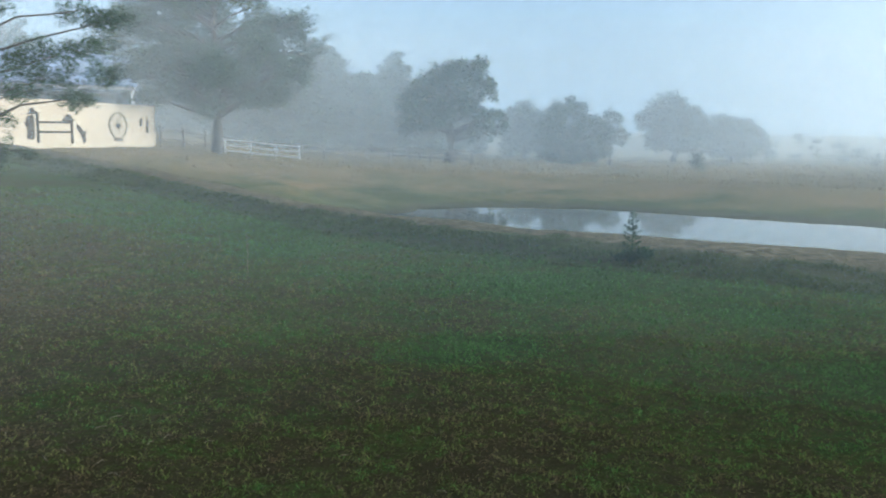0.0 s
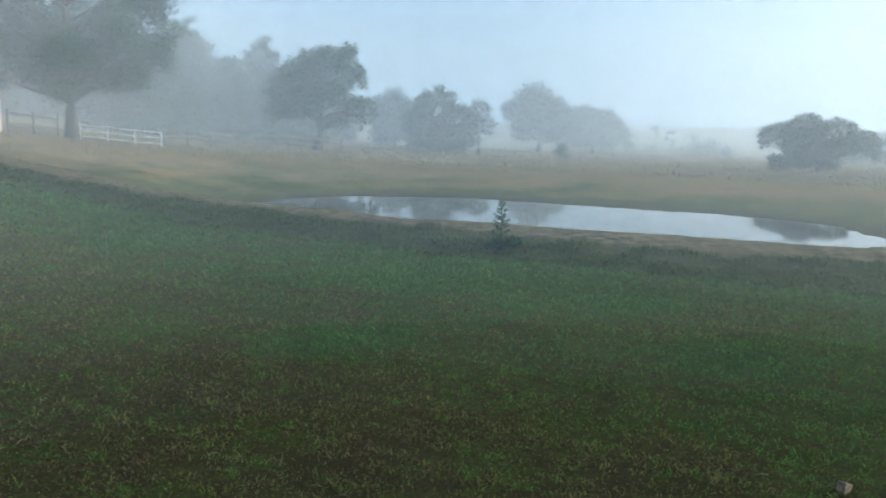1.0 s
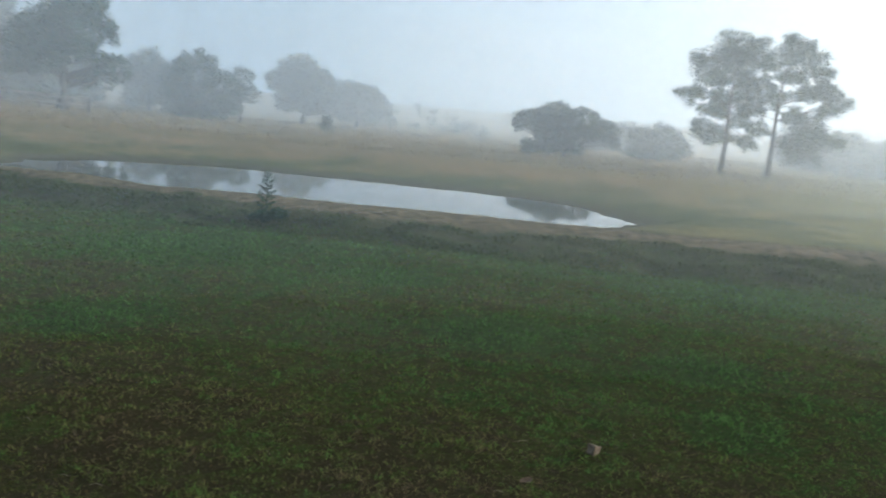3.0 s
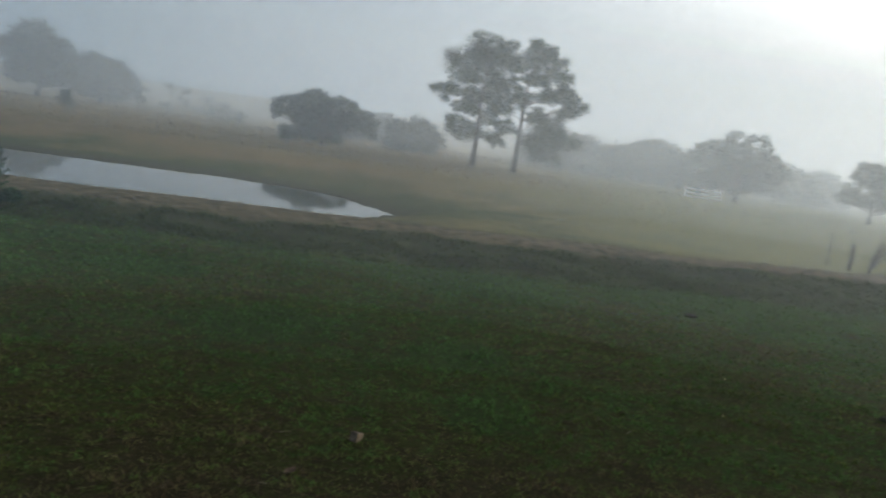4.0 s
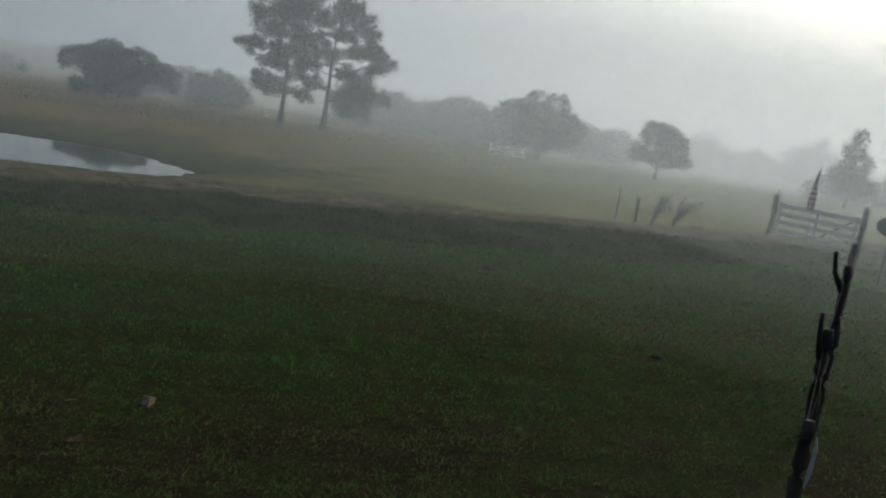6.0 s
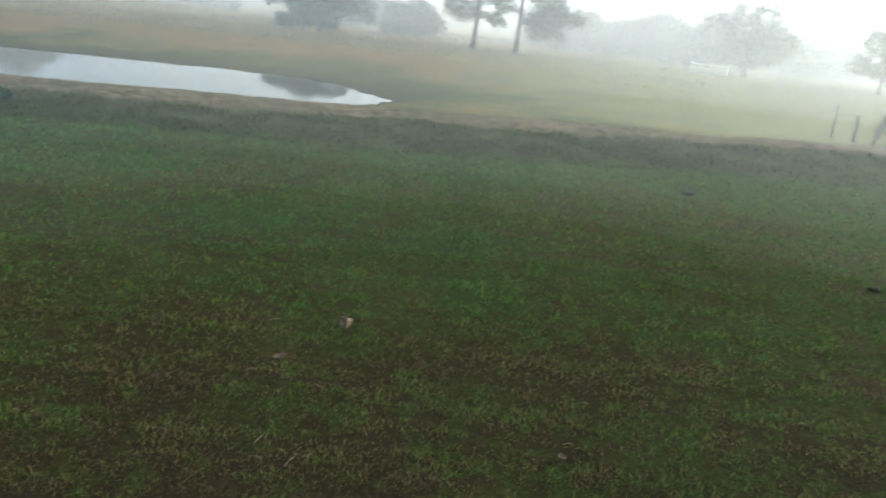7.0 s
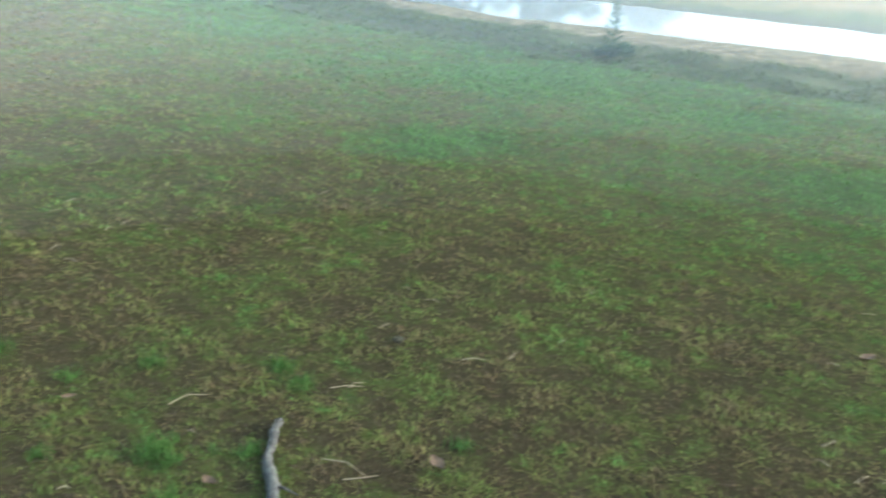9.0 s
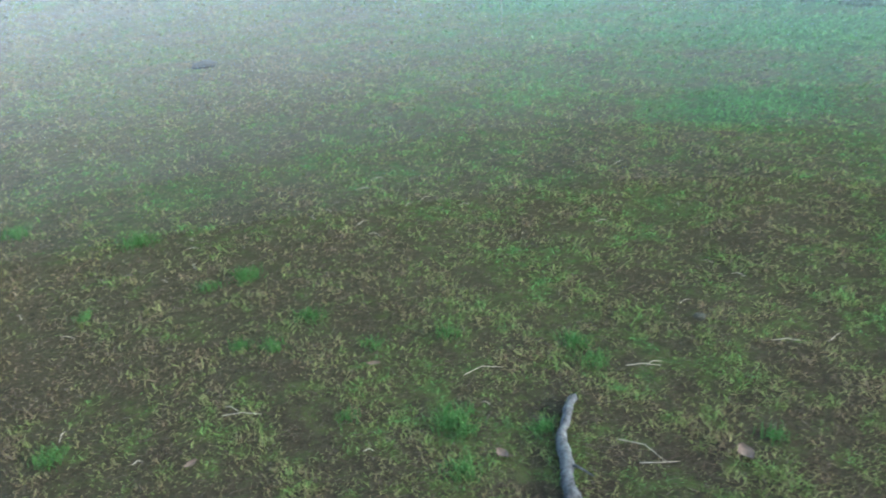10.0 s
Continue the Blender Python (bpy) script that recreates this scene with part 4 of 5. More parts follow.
cutout("metal_cutout", 1.75, 0.4, [(-0.2, 0), (0.2, -0.05), (0.32, 0.2), (0.28, 0.6), (0.35, 0.95), (0.2, 1.2), (-0.1, 1.15), (-0.3, 0.8), (-0.15, 0.5)], "dark upright metal plate leaning by the rails")
cutout("metal_cutout", 1.9, 1.62, [(-0.35, 0), (0.4, 0.02), (0.45, 0.12), (0.2, 0.2), (0.1, 0.34), (-0.12, 0.3), (-0.15, 0.12)], "small dark brimmed metal plate on the wall")
cutout("metal_cutout", 4.4, 1.3, [(-0.5, 0.05), (-0.2, -0.02), (0.3, 0.0), (0.48, 0.1), (0.25, 0.2), (0.15, 0.38), (-0.15, 0.36), (-0.3, 0.18)], "small dark rounded metal plate on the rails")
cutout("metal_cutout", 5.4, 0.15, [(0.1, 0), (0.25, 0.1), (0.2, 0.4), (0.32, 0.75), (0.1, 0.6), (-0.15, 0.9), (-0.4, 1.02), (-0.45, 0.8), (-0.15, 0.5)], "dark slanting metal plate on the cream wall")
cutout("vine_patch", 10.2, 1.1, [(-0.12, 0), (0.1, 0.05), (0.16, 0.3), (0.05, 0.5), (-0.1, 0.4)], "dark vine patch on the cream wall")
cutout("vine_patch", 10.75, 0.75, [(-0.1, 0), (0.08, -0.05), (0.12, 0.5), (0.02, 0.95), (-0.08, 0.6)], "dark trailing vine on the cream wall")

barn = empty("barn", turned(polar(-24.32, 65.9), -24.32), "open-sided barn with a blue-grey metal roof", "barn")
# in the barn's frame: x along the front, y to the back, z up
bm = bmesh.new()
vs = [bm.verts.new(p) for p in ((-9, 0, 3.75), (6.2, 0, 3.35), (6.0, 7, 5.9), (-9, 7, 6.4), (6.2, 14, 3.4), (-9, 14, 3.75))]
for f in ((0, 1, 2, 3), (3, 2, 4, 5)):
    bm.faces.new([vs[i] for i in f])
ext = bmesh.ops.extrude_face_region(bm, geom=list(bm.faces))
for v in ext["geom"]:
    if isinstance(v, bmesh.types.BMVert):
        v.co.z -= 0.12
bmesh.ops.recalc_face_normals(bm, faces=bm.faces)
part("roof", bm, METALROOF, barn, "blue-grey ribbed metal roof")
for i in range(19):
    bm = bmesh.new()
    x = -8.8 + 0.82 * i
    t = (x + 9) / 15.2
    tube(bm, [(x, 0, 3.78 - 0.4 * t), (x, 7, 6.43 - 0.5 * t)], [0.035, 0.035], 5)
    part("roof_rib", bm, METALROOF, barn)
for x in (-8.6, -5.0, -1.2, 2.2, 5.9):
    bm = bmesh.new()
    box(bm, x - 0.11, x + 0.11, 0.3, 0.52, -0.8, 3.3, 0.01)
    part("post", bm, WHITEPAINT, barn, "white painted post")
bm = bmesh.new()
box(bm, -9, 6.0, 0.1, 0.24, 3.0, 3.28, 0.01)
part("beam", bm, GREYPAINT, barn)
bm = bmesh.new()
box(bm, -9, 6.0, 13.4, 13.6, -0.9, 3.3)
part("back_wall", bm, BARNWALL, barn)
bm = bmesh.new()
box(bm, 5.9, 6.1, 1.2, 13.4, -0.9, 3.2)
part("side_wall", bm, BARNWALL, barn)


# ---- white rail fence across the pasture ----
def rail_fence(name, stations, rails, height, mat, label, group, thick=0.05):
    """Posts at the stations, boards nailed between them."""
    base = Vector(stations[0])
    top = empty(name, Matrix.Translation(base), label, "fence", group)
    for s in stations:
        bm = bmesh.new()
        box(bm, -0.06, 0.06, -0.06, 0.06, -0.2, height + random.uniform(0.0, 0.1), 0.01)
        part("post", bm, mat, top, at=Matrix.Translation(Vector(s) - base))
    for a, b in zip(stations, stations[1:]):
        a, b = Vector(a) - base, Vector(b) - base
        for h in rails:
            d = b - a
            bm = bmesh.new()
            box(bm, 0, d.length, -thick / 2, thick / 2, -0.045, 0.045, 0.006)
            m = Matrix.Translation(a + Vector((0, 0, h + random.uniform(-0.02, 0.02)))) @ d.to_track_quat("X", "Z").to_matrix().to_4x4()
            part("rail", bm, mat, top, at=m)
    return top


def line(az0, d0, az1, d1, n):
    a, b = polar(az0, d0), polar(az1, d1)
    return [(p.x, p.y, ground_at(p.x, p.y)) for p in (a.lerp(b, t) for t in np.linspace(0, 1, n))]


rail_fence("rail_fence", line(-17.7, 58, -15.0, 60, 3), (0.45, 1.05), 1.25, GREYWOOD, "weathered wooden rail fence beside the yard wall", "pasture fence")
rail_fence("rail_fence", line(-13.8, 58, -9.15, 58, 4), (0.2, 0.55, 0.9), 0.95, GREYPAINT, "white painted three-rail fence panel", "pasture fence", 0.06)
rail_fence("rail_fence", line(-9.0, 63, 2.0, 66, 9), (0.45, 0.9), 1.0, GREYWOOD, "worn whitewashed two-rail pasture fence in fog", "pasture fence")
rail_fence("rail_fence", line(-3.1, 68, 2.1, 69, 4), (0.3, 0.65, 1.0), 1.1, GREYWOOD, "grey rail fence behind the white one", "pasture fence")

# ---- things beyond the bank ----
white_panel = rail_fence("field_gate", line(55.51, 68, 57.64, 68, 3), (0.14, 0.41, 0.68), 0.82, WORNWHITE, "white slatted gate standing out in the field", "")

GA, GB = polar(73.63, 31), polar(78.68, 30.3)
gate = empty("gate", Matrix.Translation(GA), "worn white board gate sagging between two dark posts", "gate")
gd = GB - GA
gl = gd.length
gq = gd.to_track_quat("X", "Z").to_matrix().to_4x4() @ Matrix.Rotation(radians(5.5), 4, "Y")
for x, h in ((0, 1.36), (gl, 1.46)):
    bm = bmesh.new()
    tube(bm, [(x - 0.03, 0, -0.3), (x + 0.01, 0, 0.35), (x + 0.02, 0, 0.8), (x, 0.01, h)], [0.125, 0.10, 0.105, 0.085], 9, 0.12)
    part("post", bm, DARKWOOD, gate, "dark weathered gate post", True, gq)
    bm = bmesh.new()
    tube(bm, [(x, 0, h - 0.02), (x, 0, h + 0.12)], [0.012, 0.010], 6)
    tube(bm, [(x, 0, h + 0.12), (x, 0, h + 0.16), (x, 0, h + 0.2)], [0.02, 0.05, 0.012], 7)
    part("finial", bm, WORNWHITE, gate, "small white cap on a pin", at=gq)
for k, h in enumerate((0.2, 0.46, 0.72, 1.02)):
    bm = bmesh.new()
    box(bm, 0.13, gl - 0.1, -0.012, 0.012, h - 0.075, h + 0.075, 0.004)
    for v in bm.verts:
        v.co.z += 0.02 * math.sin(2.1 * v.co.x + k)
    part("board", bm, GREYPAINT, gate, at=gq)
for x in (0.2, gl * 0.5, gl - 0.2):
    bm = bmesh.new()
    box(bm, x - 0.05, x + 0.05, 0.013, 0.035, 0.06, 1.14, 0.004)
    part("stile", bm, GREYPAINT, gate, at=gq)
bm = bmesh.new()
tube(bm, [(gl * 0.5, 0.045, 0.1), (gl - 0.25, 0.045, 1.02)], [0.035, 0.035], 4)
part("brace", bm, GREYWOOD, gate, at=gq)

FP = polar(75.77, 29.5)
flag = empty("flag", turned(FP, 75.77, 1.36), "limp striped red and white flag on a thin pole", "flag")
bm = bmesh.new()
tube(bm, [(0, 0, -0.2), (0.01, 0, 1.75)], [0.012, 0.008], 6)
part("pole", bm, GREYWOOD, flag)


def hang(z):
    """How far the limp cloth reaches from the pole at a height, on either side of it."""
    d = max(0.0, 1.66 - z)
    return -0.03 - 0.10 * min(1, d / 0.7), 0.01 + 0.035 * min(1, d / 0.8)


def cloth(z0, z1):
    bm = bmesh.new()
    cols = []
    for i in range(9):
        t = i / 8
        cols.append([bm.verts.new((hang(z)[0] + (hang(z)[1] - hang(z)[0]) * t, -0.02 - 0.035 * math.sin(13 * t + z * 3), z)) for z in (z0, (z0 + z1) / 2, z1)])
    for a, b in zip(cols, cols[1:]):
        for k in range(2):
            bm.faces.new((a[k], b[k], b[k + 1], a[k + 1]))
    g = bmesh.ops.extrude_face_region(bm, geom=list(bm.faces))
    for v in g["geom"]:
        if isinstance(v, bmesh.types.BMVert):
            v.co.y += 0.008
    bmesh.ops.recalc_face_normals(bm, faces=bm.faces)
    return bm


for i in range(11):
    z = 0.70 + i * 0.062
    part("stripe", cloth(z, z + 0.062), RED if i % 2 == 0 else WHITECLOTH, flag, "red stripe" if i % 2 == 0 else "white stripe")
part("canton", cloth(1.382, 1.64), BLUECLOTH, flag, "navy corner")

DP = polar(80.23, 22)
dish = empty("satellite_dish", turned(DP, 80.23, 1.26), "grey satellite dish on a thin pole", "satellite dish")
bm = bmesh.new()
tube(bm, [(0, 0, -0.2), (0, 0, 0.9), (0.0, 0.06, 1.04)], [0.025, 0.022, 0.022], 8)
part("pole", bm, DARKMETAL, dish)
bm = bmesh.new()
rings = []
for k in range(7):
    r = 0.25 * k / 6
    rings.append([bm.verts.new((r * 1.0 * math.cos(a), 0.28 * r * r / 0.25, 0.72 * r * math.sin(a))) for a in np.linspace(0, 2 * math.pi, 25)[:-1]] if k else [bm.verts.new((0, 0, 0))])
for k in range(24):
    bm.faces.new((rings[0][0], rings[1][k], rings[1][(k + 1) % 24]))
for a, b in zip(rings[1:], rings[2:]):
    for k in range(24):
        bm.faces.new((a[k], b[k], b[(k + 1) % 24], a[(k + 1) % 24]))
g = bmesh.ops.extrude_face_region(bm, geom=list(bm.faces))
for v in g["geom"]:
    if isinstance(v, bmesh.types.BMVert):
        v.co.y += 0.012
bmesh.ops.recalc_face_normals(bm, faces=bm.faces)
part("reflector", bm, DISHGREY, dish, "shallow grey oval reflector", True, Matrix.Translation((0, 0, 1.07)) @ Matrix.Rotation(radians(-8), 4, "X"))
bm = bmesh.new()
tube(bm, [(0.0, 0, 0.92), (0.2, -0.1, 0.98), (0.3, -0.16, 1.08)], [0.014, 0.012, 0.012], 6)
part("feed_arm", bm, DARKMETAL, dish)
bm = bmesh.new()
box(bm, 0.25, 0.35, -0.23, -0.11, 1.04, 1.15, 0.012)
part("feed_horn", bm, DARKMETAL, dish)

shed = empty("shed", turned(polar(81.77, 96), 81.77), "low hazy shed far behind the gate", "shed")
bm = bmesh.new()
box(bm, -3.0, 3.0, 0, 4, -0.4, 1.5, 0.02)
part("walls", bm, BARNWALL, shed)
bm = bmesh.new()
rv = [bm.verts.new(p) for p in ((-3.4, -0.4, 1.45), (3.4, -0.4, 1.45), (3.4, 2, 2.2), (-3.4, 2, 2.2), (3.4, 4.4, 1.45), (-3.4, 4.4, 1.45))]
for f in ((0, 1, 2, 3), (3, 2, 4, 5)):
    bm.faces.new([rv[i] for i in f])
ext = bmesh.ops.extrude_face_region(bm, geom=list(bm.faces))
for v in ext["geom"]:
    if isinstance(v, bmesh.types.BMVert):
        v.co.z += 0.1
bmesh.ops.recalc_face_normals(bm, faces=bm.faces)
part("roof", bm, GREYWOOD, shed)
bm = bmesh.new()
box(bm, -0.5, 0.5, -0.03, 0.0, -0.3, 1.3, 0.01)
part("door", bm, GREYWOOD, shed)

# stub posts and bare shrubs on the bank
for az, d, h, r in ((64.21, 27, 0.95, 0.022), (65.46, 26.5, 0.74, 0.05), (80.96, 31, 0.55, 0.09), (82.15, 32, 0.6, 0.09)):
    bm = bmesh.new()
    tube(bm, [(0, 0, -0.2), (0.01, 0, h * 0.5), (0.02, 0.01, h)], [r, r * 0.95, r * 0.85], 7, 0.08)
    ob = part("fence_post", bm, DARKWOOD, smooth=True, at=Matrix.Translation(polar(az, d)))
    tagged(ob, "short dark wooden fence post behind the bank", "post", "old fence posts")


def twigs(az, d, high, n, lean, label):
    """Thin stems bowing over to one side, with wispy dry brushes along their upper halves."""
    top = empty("bare_shrub", turned(polar(az, d), az), label, "shrub")
    bm = bmesh.new()
    wisps = []
    for i in range(n):
        w = lean * rng.uniform(0.3, 1.15)
        h = high * rng.uniform(0.55, 1.0)
        dy = rng.uniform(-0.2, 0.2)
        pts = [Vector((w * u ** 2.2 + 0.03 * rng.uniform(-1, 1), dy * u, -0.1 + (h + 0.1) * (u - 0.12 * u ** 4))) for u in np.linspace(0, 1, 7)]
        tube(bm, pts, [0.013 * (1.1 - u) + 0.003 for u in np.linspace(0, 1, 7)], 4, 0, False)
        for p in pts[3:]:
            wisps.append((p.x, p.y, p.z, 0.07, 0.10))
    part("stems", bm, BARK, top)
    piece("leaves", leaf_cloud(wisps, 2600, 0.10, 0.012, DRYLEAF, 1.6), top)


twigs(66.52, 25, 1.15, 9, 0.38, "thin dry shrub bowing over on the bank")
twigs(67.86, 24.8, 0.95, 7, 0.62, "wispy leaning dry shrub on the bank")


# the line of old fence posts beside the yard
def old_post(az, d, h, r, label, prong=None, rag=False, cord=False):
    """A gnarled upright. prong: where a side limb leaves it, how far it reaches aside, its tip's height."""
    top = empty("fence_post", turned(polar(az, d), az), label, "post", "old fence posts")
    bm = bmesh.new()
    n = 19
    ts = np.linspace(0, 1, n)
    tube(bm, [(0.02 * math.sin(3 * u) + 0.008 * math.sin(19 * u + az), 0.02 * u, -0.3 + (h + 0.3) * u) for u in ts],
         [r * (0.86 - 0.22 * u + 0.05 * math.sin(27 * u + az) + 0.03 * math.sin(61 * u)) for u in ts[:-1]] + [r * 0.5], 11, 0.12)
    part("shaft", bm, DARKWOOD, top, smooth=True)
    if prong:
        z0, aside, z1 = prong
        bm = bmesh.new()
        tube(bm, [(0, 0, z0), (aside * 0.75, 0, z0 + 0.45 * (z1 - z0)), (aside * 0.92, 0.01, z0 + 0.8 * (z1 - z0)), (aside, 0.01, z1)], [r * 0.5, r * 0.38, r * 0.34, r * 0.3], 7, 0.18)
        part("prong", bm, DARKWOOD, top, smooth=True)
    for z in (0.42, 0.66, 0.9):
        bm = bmesh.new()
        tube(bm, [((r * 0.82 + 0.004) * math.cos(a), (r * 0.82 + 0.004) * math.sin(a), h * z + 0.008 * a) for a in np.linspace(0, 9, 22)], [0.003] * 22, 4)
        part("wire_wrap", bm, WIRE, top)
    if rag:
        bm = bmesh.new()
        tube(bm, [(r * 1.1, -r * 0.7, h - 0.06), (r * 1.25, -r * 0.9, h - 0.13), (r * 1.1, -r * 0.8, h - 0.24), (r * 1.0, -r * 0.75, h - 0.33)], [0.004, 0.010, 0.012, 0.005], 7, 0.3)
        part("rag", bm, WHITECLOTH, top, "torn white rag")
    if cord:
        bm = bmesh.new()
        tube(bm, [(0.03, -r * 1.2, h - 0.22), (0.035, -r * 1.4, h - 0.4), (0.02, -r * 1.25, h - 0.58), (0.035, -r * 1.3, h - 0.66)], [0.0035] * 4, 5)
        part("cord", bm, CHUNKWOOD, top, "frayed pale cord")
    return top


POSTS = [(78.05, 4.6, 1.16, 0.052), (78, 6, 1.40, 0.055), (78.34, 8.5, 1.6, 0.058), (78.48, 16, 1.25, 0.08), (78.68, 23.5, 1.2, 0.09)]
EXTRA = [(None, True, False), ((1.2, -0.05, 1.5), False, True), ((1.36, -0.12, 1.71), False, False), (None, False, False), (None, False, False)]
SAYS = ["old dark fence post with a torn white rag", "old dark fence post with a frayed pale cord", "forked old fence post wrapped with wire", "old dark fence post in the fog", "old dark fence post in the fog"]
for (az, d, h, r), (prong, rag, cord), says in zip(POSTS, EXTRA, SAYS):
    old_post(az, d, h, r, says, prong, rag, cord)
for z in (0.42, 0.66, 0.9):
    for (az, d, h, r), (az2, d2, h2, r2) in zip(POSTS, POSTS[1:]):
        a, c = polar(az, d, h * z), polar(az2, d2, h2 * z)
        bm = bmesh.new()
        tube(bm, [tuple(a.lerp(c, u) - Vector((0, 0, 0.1 * u * (1 - u)))) for u in np.linspace(0, 1, 7)], [0.0022] * 7, 4)
        tagged(part("fence_wire", bm, WIRE), "sagging rusty fence wire between old posts", "wire", "fence wires")


# ---- the tall weed on the bank ----
def weed(az, d, high):
    high = high / 1.35
    top = empty("weed", turned(polar(az, d), az, 1.35), "tall feathery green weed standing on the bank", "plant")
    bm = bmesh.new()
    tube(bm, [(0, 0, -0.05), (0.015, 0, high * 0.5), (0.0, 0, high)], [0.012, 0.008, 0.002], 6)
    part("stem", bm, WEEDLEAF, top)
    blobs = []
    bm = bmesh.new()
    for i in range(30):
        t = i / 29
        z = 0.12 + (high - 0.14) * t
        a = i * 2.4
        reach = (0.17 * (1 - t) ** 0.8 + 0.02) * rng.uniform(0.7, 1.1)
        root, tip = Vector((0.01, 0, z)), Vector((reach * math.cos(a), reach * math.sin(a), z + 0.35 * reach + 0.01))
        tube(bm, [root, tip], [0.004, 0.0015], 4, 0, False)
        blobs.append((*root.lerp(tip, 0.95), 0.018, 0.012))
        if t < 0.8:
            blobs.append((*root.lerp(tip, 0.55), 0.02, 0.012))
    part("branches", bm, WEEDLEAF, top)
    for i in range(22):
        a, q = rng.uniform(0, 6.28), rng.uniform(0.05, 0.34)
        blobs.append((q * math.cos(a), q * math.sin(a), rng.uniform(0.02, 0.16), 0.1, 0.07))
    piece("leaves", leaf_cloud(blobs, 1600, 0.04, 0.008, WEEDLEAF, 1.0), top)
    low = [(rng.uniform(-0.22, 0.22), rng.uniform(-0.12, 0.12), rng.uniform(0.02, 0.13), 0.09, 0.07) for _ in range(16)]
    piece("base_leaves", leaf_cloud(low, 9000, 0.06, 0.022, WEEDLEAF, 1.0), top, "dark leafy clump at the foot")


weed(12.57, 16.0, 0.9)


# ---- litter on the lawn ----
def stalk(x, y, high):
    top = empty("dry_stalk", Matrix.Translation((x, y, ground_at(x, y))), "thin pale dry stalk standing in the lawn", "plant")
    bm = bmesh.new()
    tube(bm, [(0, 0, -0.03), (0.01, 0, high * 0.5), (-0.005, 0, high)], [0.006, 0.005, 0.002], 5)
    part("stem", bm, BONE, top)
    piece("seed_head", leaf_cloud([(0, 0, high * 0.9, 0.025, 0.07), (0.01, 0, high * 0.7, 0.02, 0.05)], 500, 0.05, 0.008, DRYLEAF), top)


stalk(-3.11, 13.94, 0.72)
stalk(-4.35, 17.07, 0.4)

def chunk(x, y, size, mat, name, label, category, squash=0.7, group=""):
    bm = bmesh.new()
    bmesh.ops.create_icosphere(bm, subdivisions=2, radius=size / 2)
    for v in bm.verts:
        v.co *= 1 + 0.28 * noise.noise(v.co * (3 / size) + Vector((x, y, 0)))
        v.co.z *= squash
        v.co.x *= 1.25
    ob = part(name, bm, mat, smooth=False, at=Matrix.Translation((x, y, ground_at(x, y) + size * squash * 0.28)) @ Matrix.Rotation(x * 9, 4, "Z"))
    return tagged(ob, label, category, group)


def wood_block(x, y):
    bm = bmesh.new()
    box(bm, -0.045, 0.045, -0.03, 0.03, 0, 0.072, 0.006, 0.013)
    for v in bm.verts:
        v.co.x += 0.25 * v.co.z
    ob = part("wood_chunk", bm, CHUNKWOOD, at=Matrix.Translation((x, y, ground_at(x, y) - 0.006)) @ Matrix.Rotation(0.5, 4, "Z") @ Matrix.Rotation(0.25, 4, "Y"))
    tagged(ob, "pale broken chunk of dry wood on the lawn", "wood")


wood_block(3.54, 5.12)
chunk(11.51, 7.62, 0.17, CLODMAT, "soil_clod", "dark clod of soil on the lawn", "soil", 0.45, "clods on the lawn")
chunk(-7.19, 11.9, 0.34, CLODMAT, "soil_clod", "low dark hump of soil in the grass", "soil", 0.35, "clods on the lawn")
chunk(0.0, 4.79, 0.06, CLODMAT, "soil_clod", "small dark clod among the grass", "soil", 0.6, "clods on the lawn")
chunk(9.26, 3.68, 0.1, CLODMAT, "soil_clod", "small dark clod on the lawn", "soil", 0.6, "clods on the lawn")


def dead_leaf(x, y, turn, long, label="curled brown dead leaf on the grass"):
    bm = bmesh.new()
    vs = [[bm.verts.new((long * (t - 0.5), s * 0.3 * long * math.sin(math.pi * min(max(t, 0.06), 0.94)), 0.012 + 0.25 * long * (abs(s) * 0.5 + (t - 0.5) ** 2))) for s in (-1, -0.4, 0.4, 1)] for t in np.linspace(0, 1, 7)]
    for a, b in zip(vs, vs[1:]):
        for k in range(3):
            bm.faces.new((a[k], b[k], b[k + 1], a[k + 1]))
    ob = part("dead_leaf", bm, LEAFBROWN, smooth=True, at=Matrix.Translation((x, y, ground_at(x, y) + 0.01)) @ Matrix.Rotation(turn, 4, "Z"))
    tagged(ob, label, "leaf", "dead leaves on the lawn")


for x, y, a, s in ((2.80, 4.78, 0.4, 0.12), (3.53, 2.86, 1.0, 0.08), (0.2, 3.57, 2.0, 0.11), (-1.62, 4.05, 0.3, 0.07), (-0.79, 3.4, 2.4, 0.08), (-2.13, 3.1, 1.2, 0.07)):
    dead_leaf(x, y, a, s)


def fallen_branch(p, q, r):
    a, b = Vector(p), Vector(q)
    n = 27
    pts, rad = [], []
    for i in range(n):
        t = i / (n - 1)
        c = a.lerp(b, t)
        s = (b - a).normalized().cross(Vector((0, 0, 1)))
        c += s * (0.035 * math.sin(4.2 * t) + 0.006 * math.sin(17 * t))
        c.z = ground_at(c.x, c.y) + r * 0.8
        pts.append(c)
        rad.append(r * (0.55 + 0.5 * t + 0.10 * math.sin(13 * t) + 0.09 * math.sin(47 * t)) * (0.6 if i == 0 else 1))
    bm = bmesh.new()
    tube(bm, pts, rad, 12, 0.13)
    top = empty("fallen_branch", Matrix(), "short grey lichen-covered fallen branch on the lawn", "branch")
    part("limb", bm, LOGBARK, top, smooth=True)
    bm = bmesh.new()
    m = pts[18]
    tube(bm, [m, m + Vector((0.05, -0.03, 0.02)), m + Vector((0.12, -0.05, -0.005))], [0.008, 0.006, 0.003], 5)
    part("side_twig", bm, LOGBARK, top)


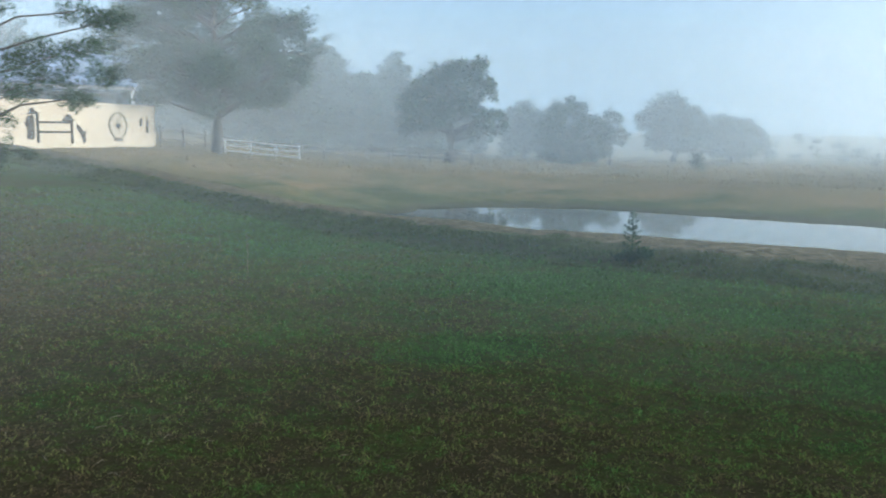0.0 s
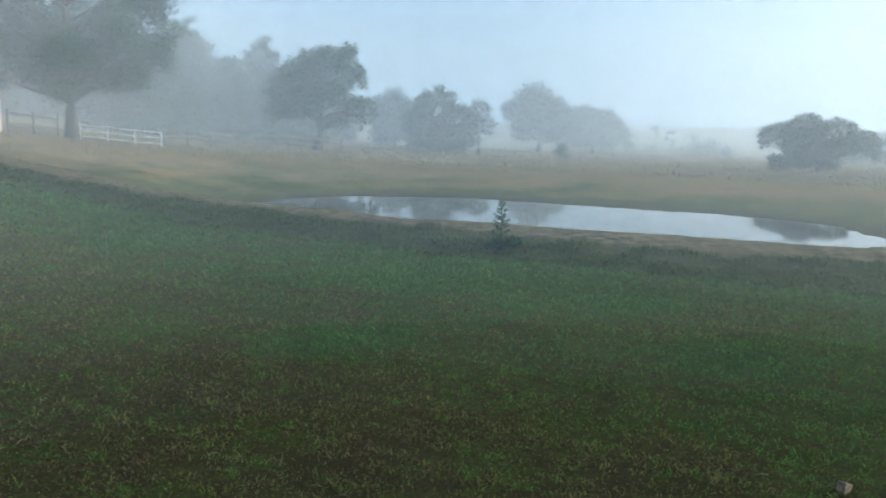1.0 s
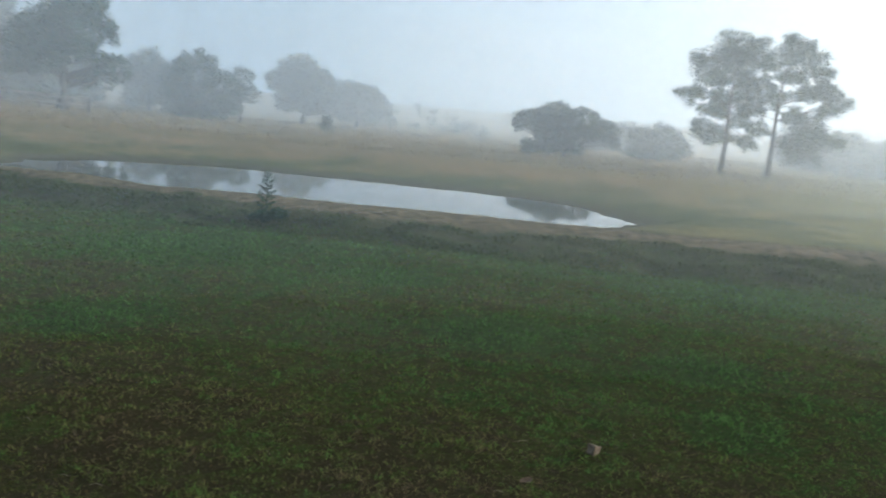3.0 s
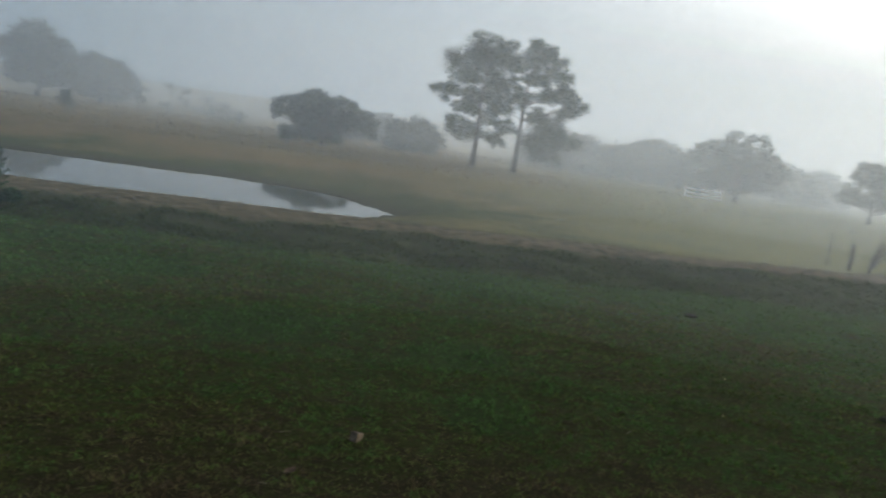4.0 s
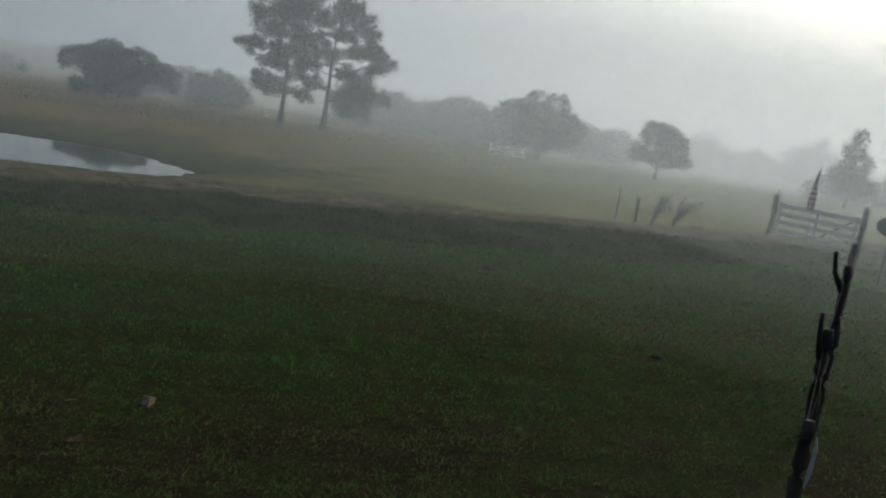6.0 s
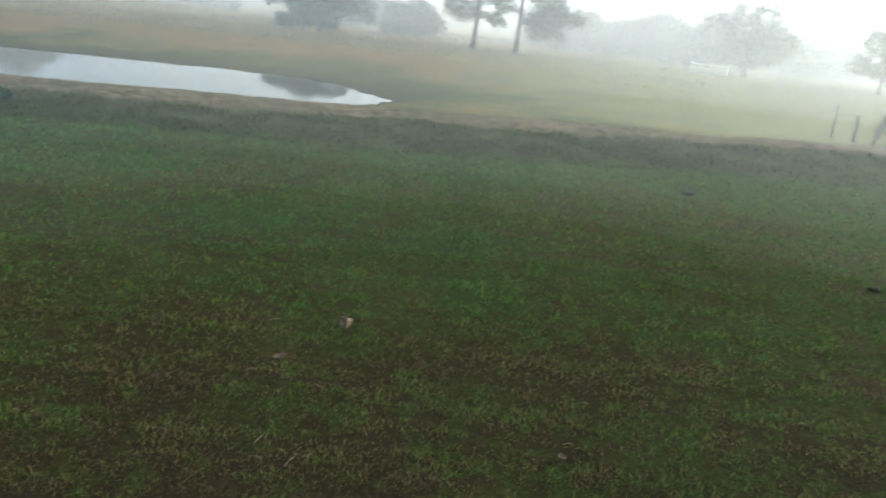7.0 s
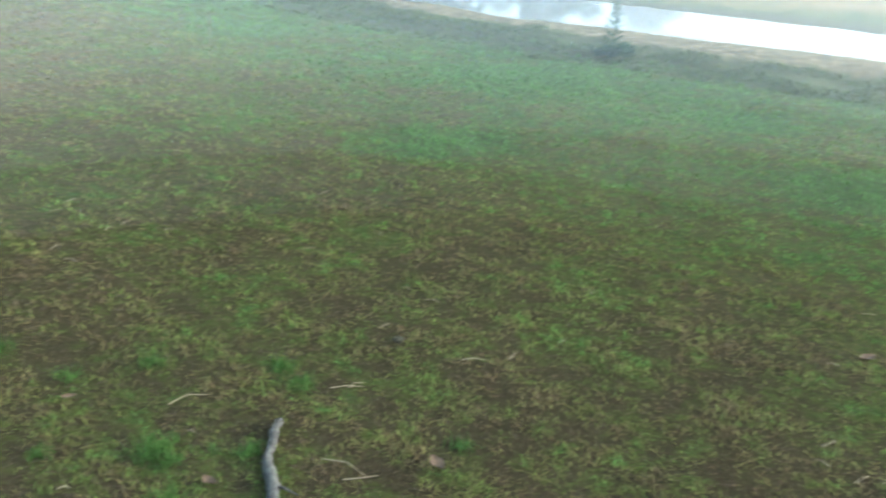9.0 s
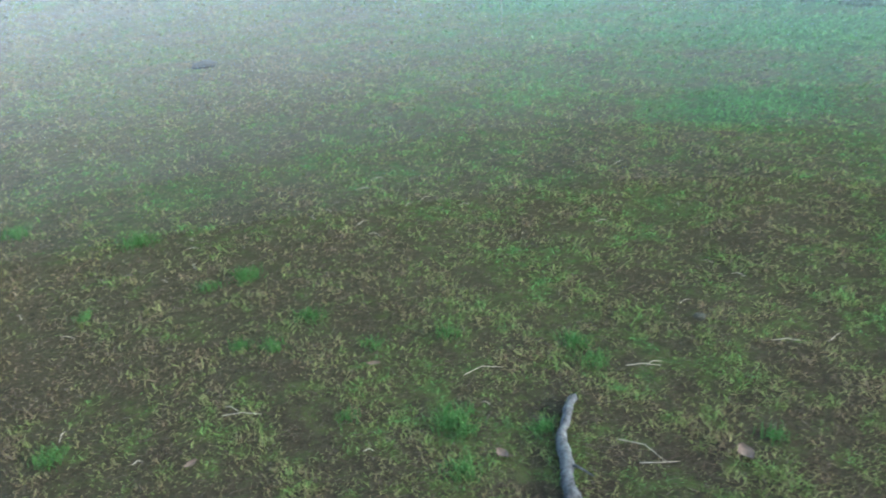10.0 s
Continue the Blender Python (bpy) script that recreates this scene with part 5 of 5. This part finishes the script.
fallen_branch((-0.55, 3.89, 0), (-0.49, 3.16, 0), 0.031)



def straw(x, y, turn, long, bend, label="pale dry straw lying on the grass"):
    bm = bmesh.new()
    tube(bm, [(-long / 2, 0, 0), (0, bend * long, 0.012), (long / 2, 0, 0.004)], [0.0022, 0.002, 0.0014], 5)
    ob = part("straw", bm, BONE, at=Matrix.Translation((x, y, ground_at(x, y) + 0.025)) @ Matrix.Rotation(turn, 4, "Z"))
    tagged(ob, label, "straw", "straws on the lawn")


straw(-0.26, 4.24, 0.1, 0.17, 0.02, "short pale stick lying on the grass")
straw(-1.03, 4.05, 0.5, 0.2, 0.16, "pale bent dry stem on the grass")
straw(-0.22, 3.53, -0.55, 0.24, 0.12, "pale bent dry stem beside the fallen branch")
straw(-0.14, 3.46, 0.2, 0.16, -0.1, "pale bent dry stem beside the fallen branch")
straw(0.42, 4.55, 0.05, 0.14, 0.02, "short pale stick lying on the grass")
straw(-2.08, 3.48, 0.2, 0.2, 0.03, "short brown stick lying on the grass")
for i in range(60):
    x, y = scatter(1, -45, 80, 2.6, 8.0)
    straw(float(x[0]), float(y[0]), rng.uniform(0, 3.14), rng.uniform(0.04, 0.11), rng.uniform(-0.15, 0.15))


def tuft(x, y, n, high, group="fresh tufts"):
    px, py = x + rng.normal(0, high * 0.55, n), y + rng.normal(0, high * 0.55, n)
    me = blade_mesh("grass_tuft", px - x, py - y, rng.uniform(0.5, 1.1, n) * high, rng.uniform(0.003, 0.006, n), rng.uniform(0.05, 0.9, n), WEEDGREEN, land(px, py) - ground_at(x, y))
    ob = new("grass_tuft", me)
    ob.matrix_basis = Matrix.Translation((x, y, ground_at(x, y)))
    tagged(ob, "fresh bright green tuft in the dry lawn", "grass tuft", group, "stuff")


WEEDGREEN = foliage("fresh_grass", (0.036, 0.075, 0.016), (0.048, 0.093, 0.022), (0.07, 0.115, 0.034))
for x, y, n, h in ((-5.14, 5.5, 120, 0.09), (-3.62, 4.33, 60, 0.05), (-3.99, 5.45, 120, 0.09), (-2.87, 5.0, 120, 0.075), (-3.04, 4.82, 70, 0.06), (-2.18, 4.52, 90, 0.06), (-2.24, 4.15, 80, 0.055),
                   (-2.44, 4.14, 60, 0.05), (-1.32, 4.41, 70, 0.055), (-1.7, 4.27, 60, 0.05), (-0.63, 4.44, 90, 0.06), (-0.51, 4.26, 90, 0.06), (-1.08, 3.64, 160, 0.07), (-0.99, 3.55, 60, 0.05), (-0.93, 3.27, 80, 0.055),
                   (0.32, 3.74, 60, 0.05), (-2.83, 3.04, 80, 0.055), (-0.65, 3.63, 70, 0.05), (-1.57, 3.57, 50, 0.045)):
    tuft(x, y, int(n * 1.6), h * 1.25)
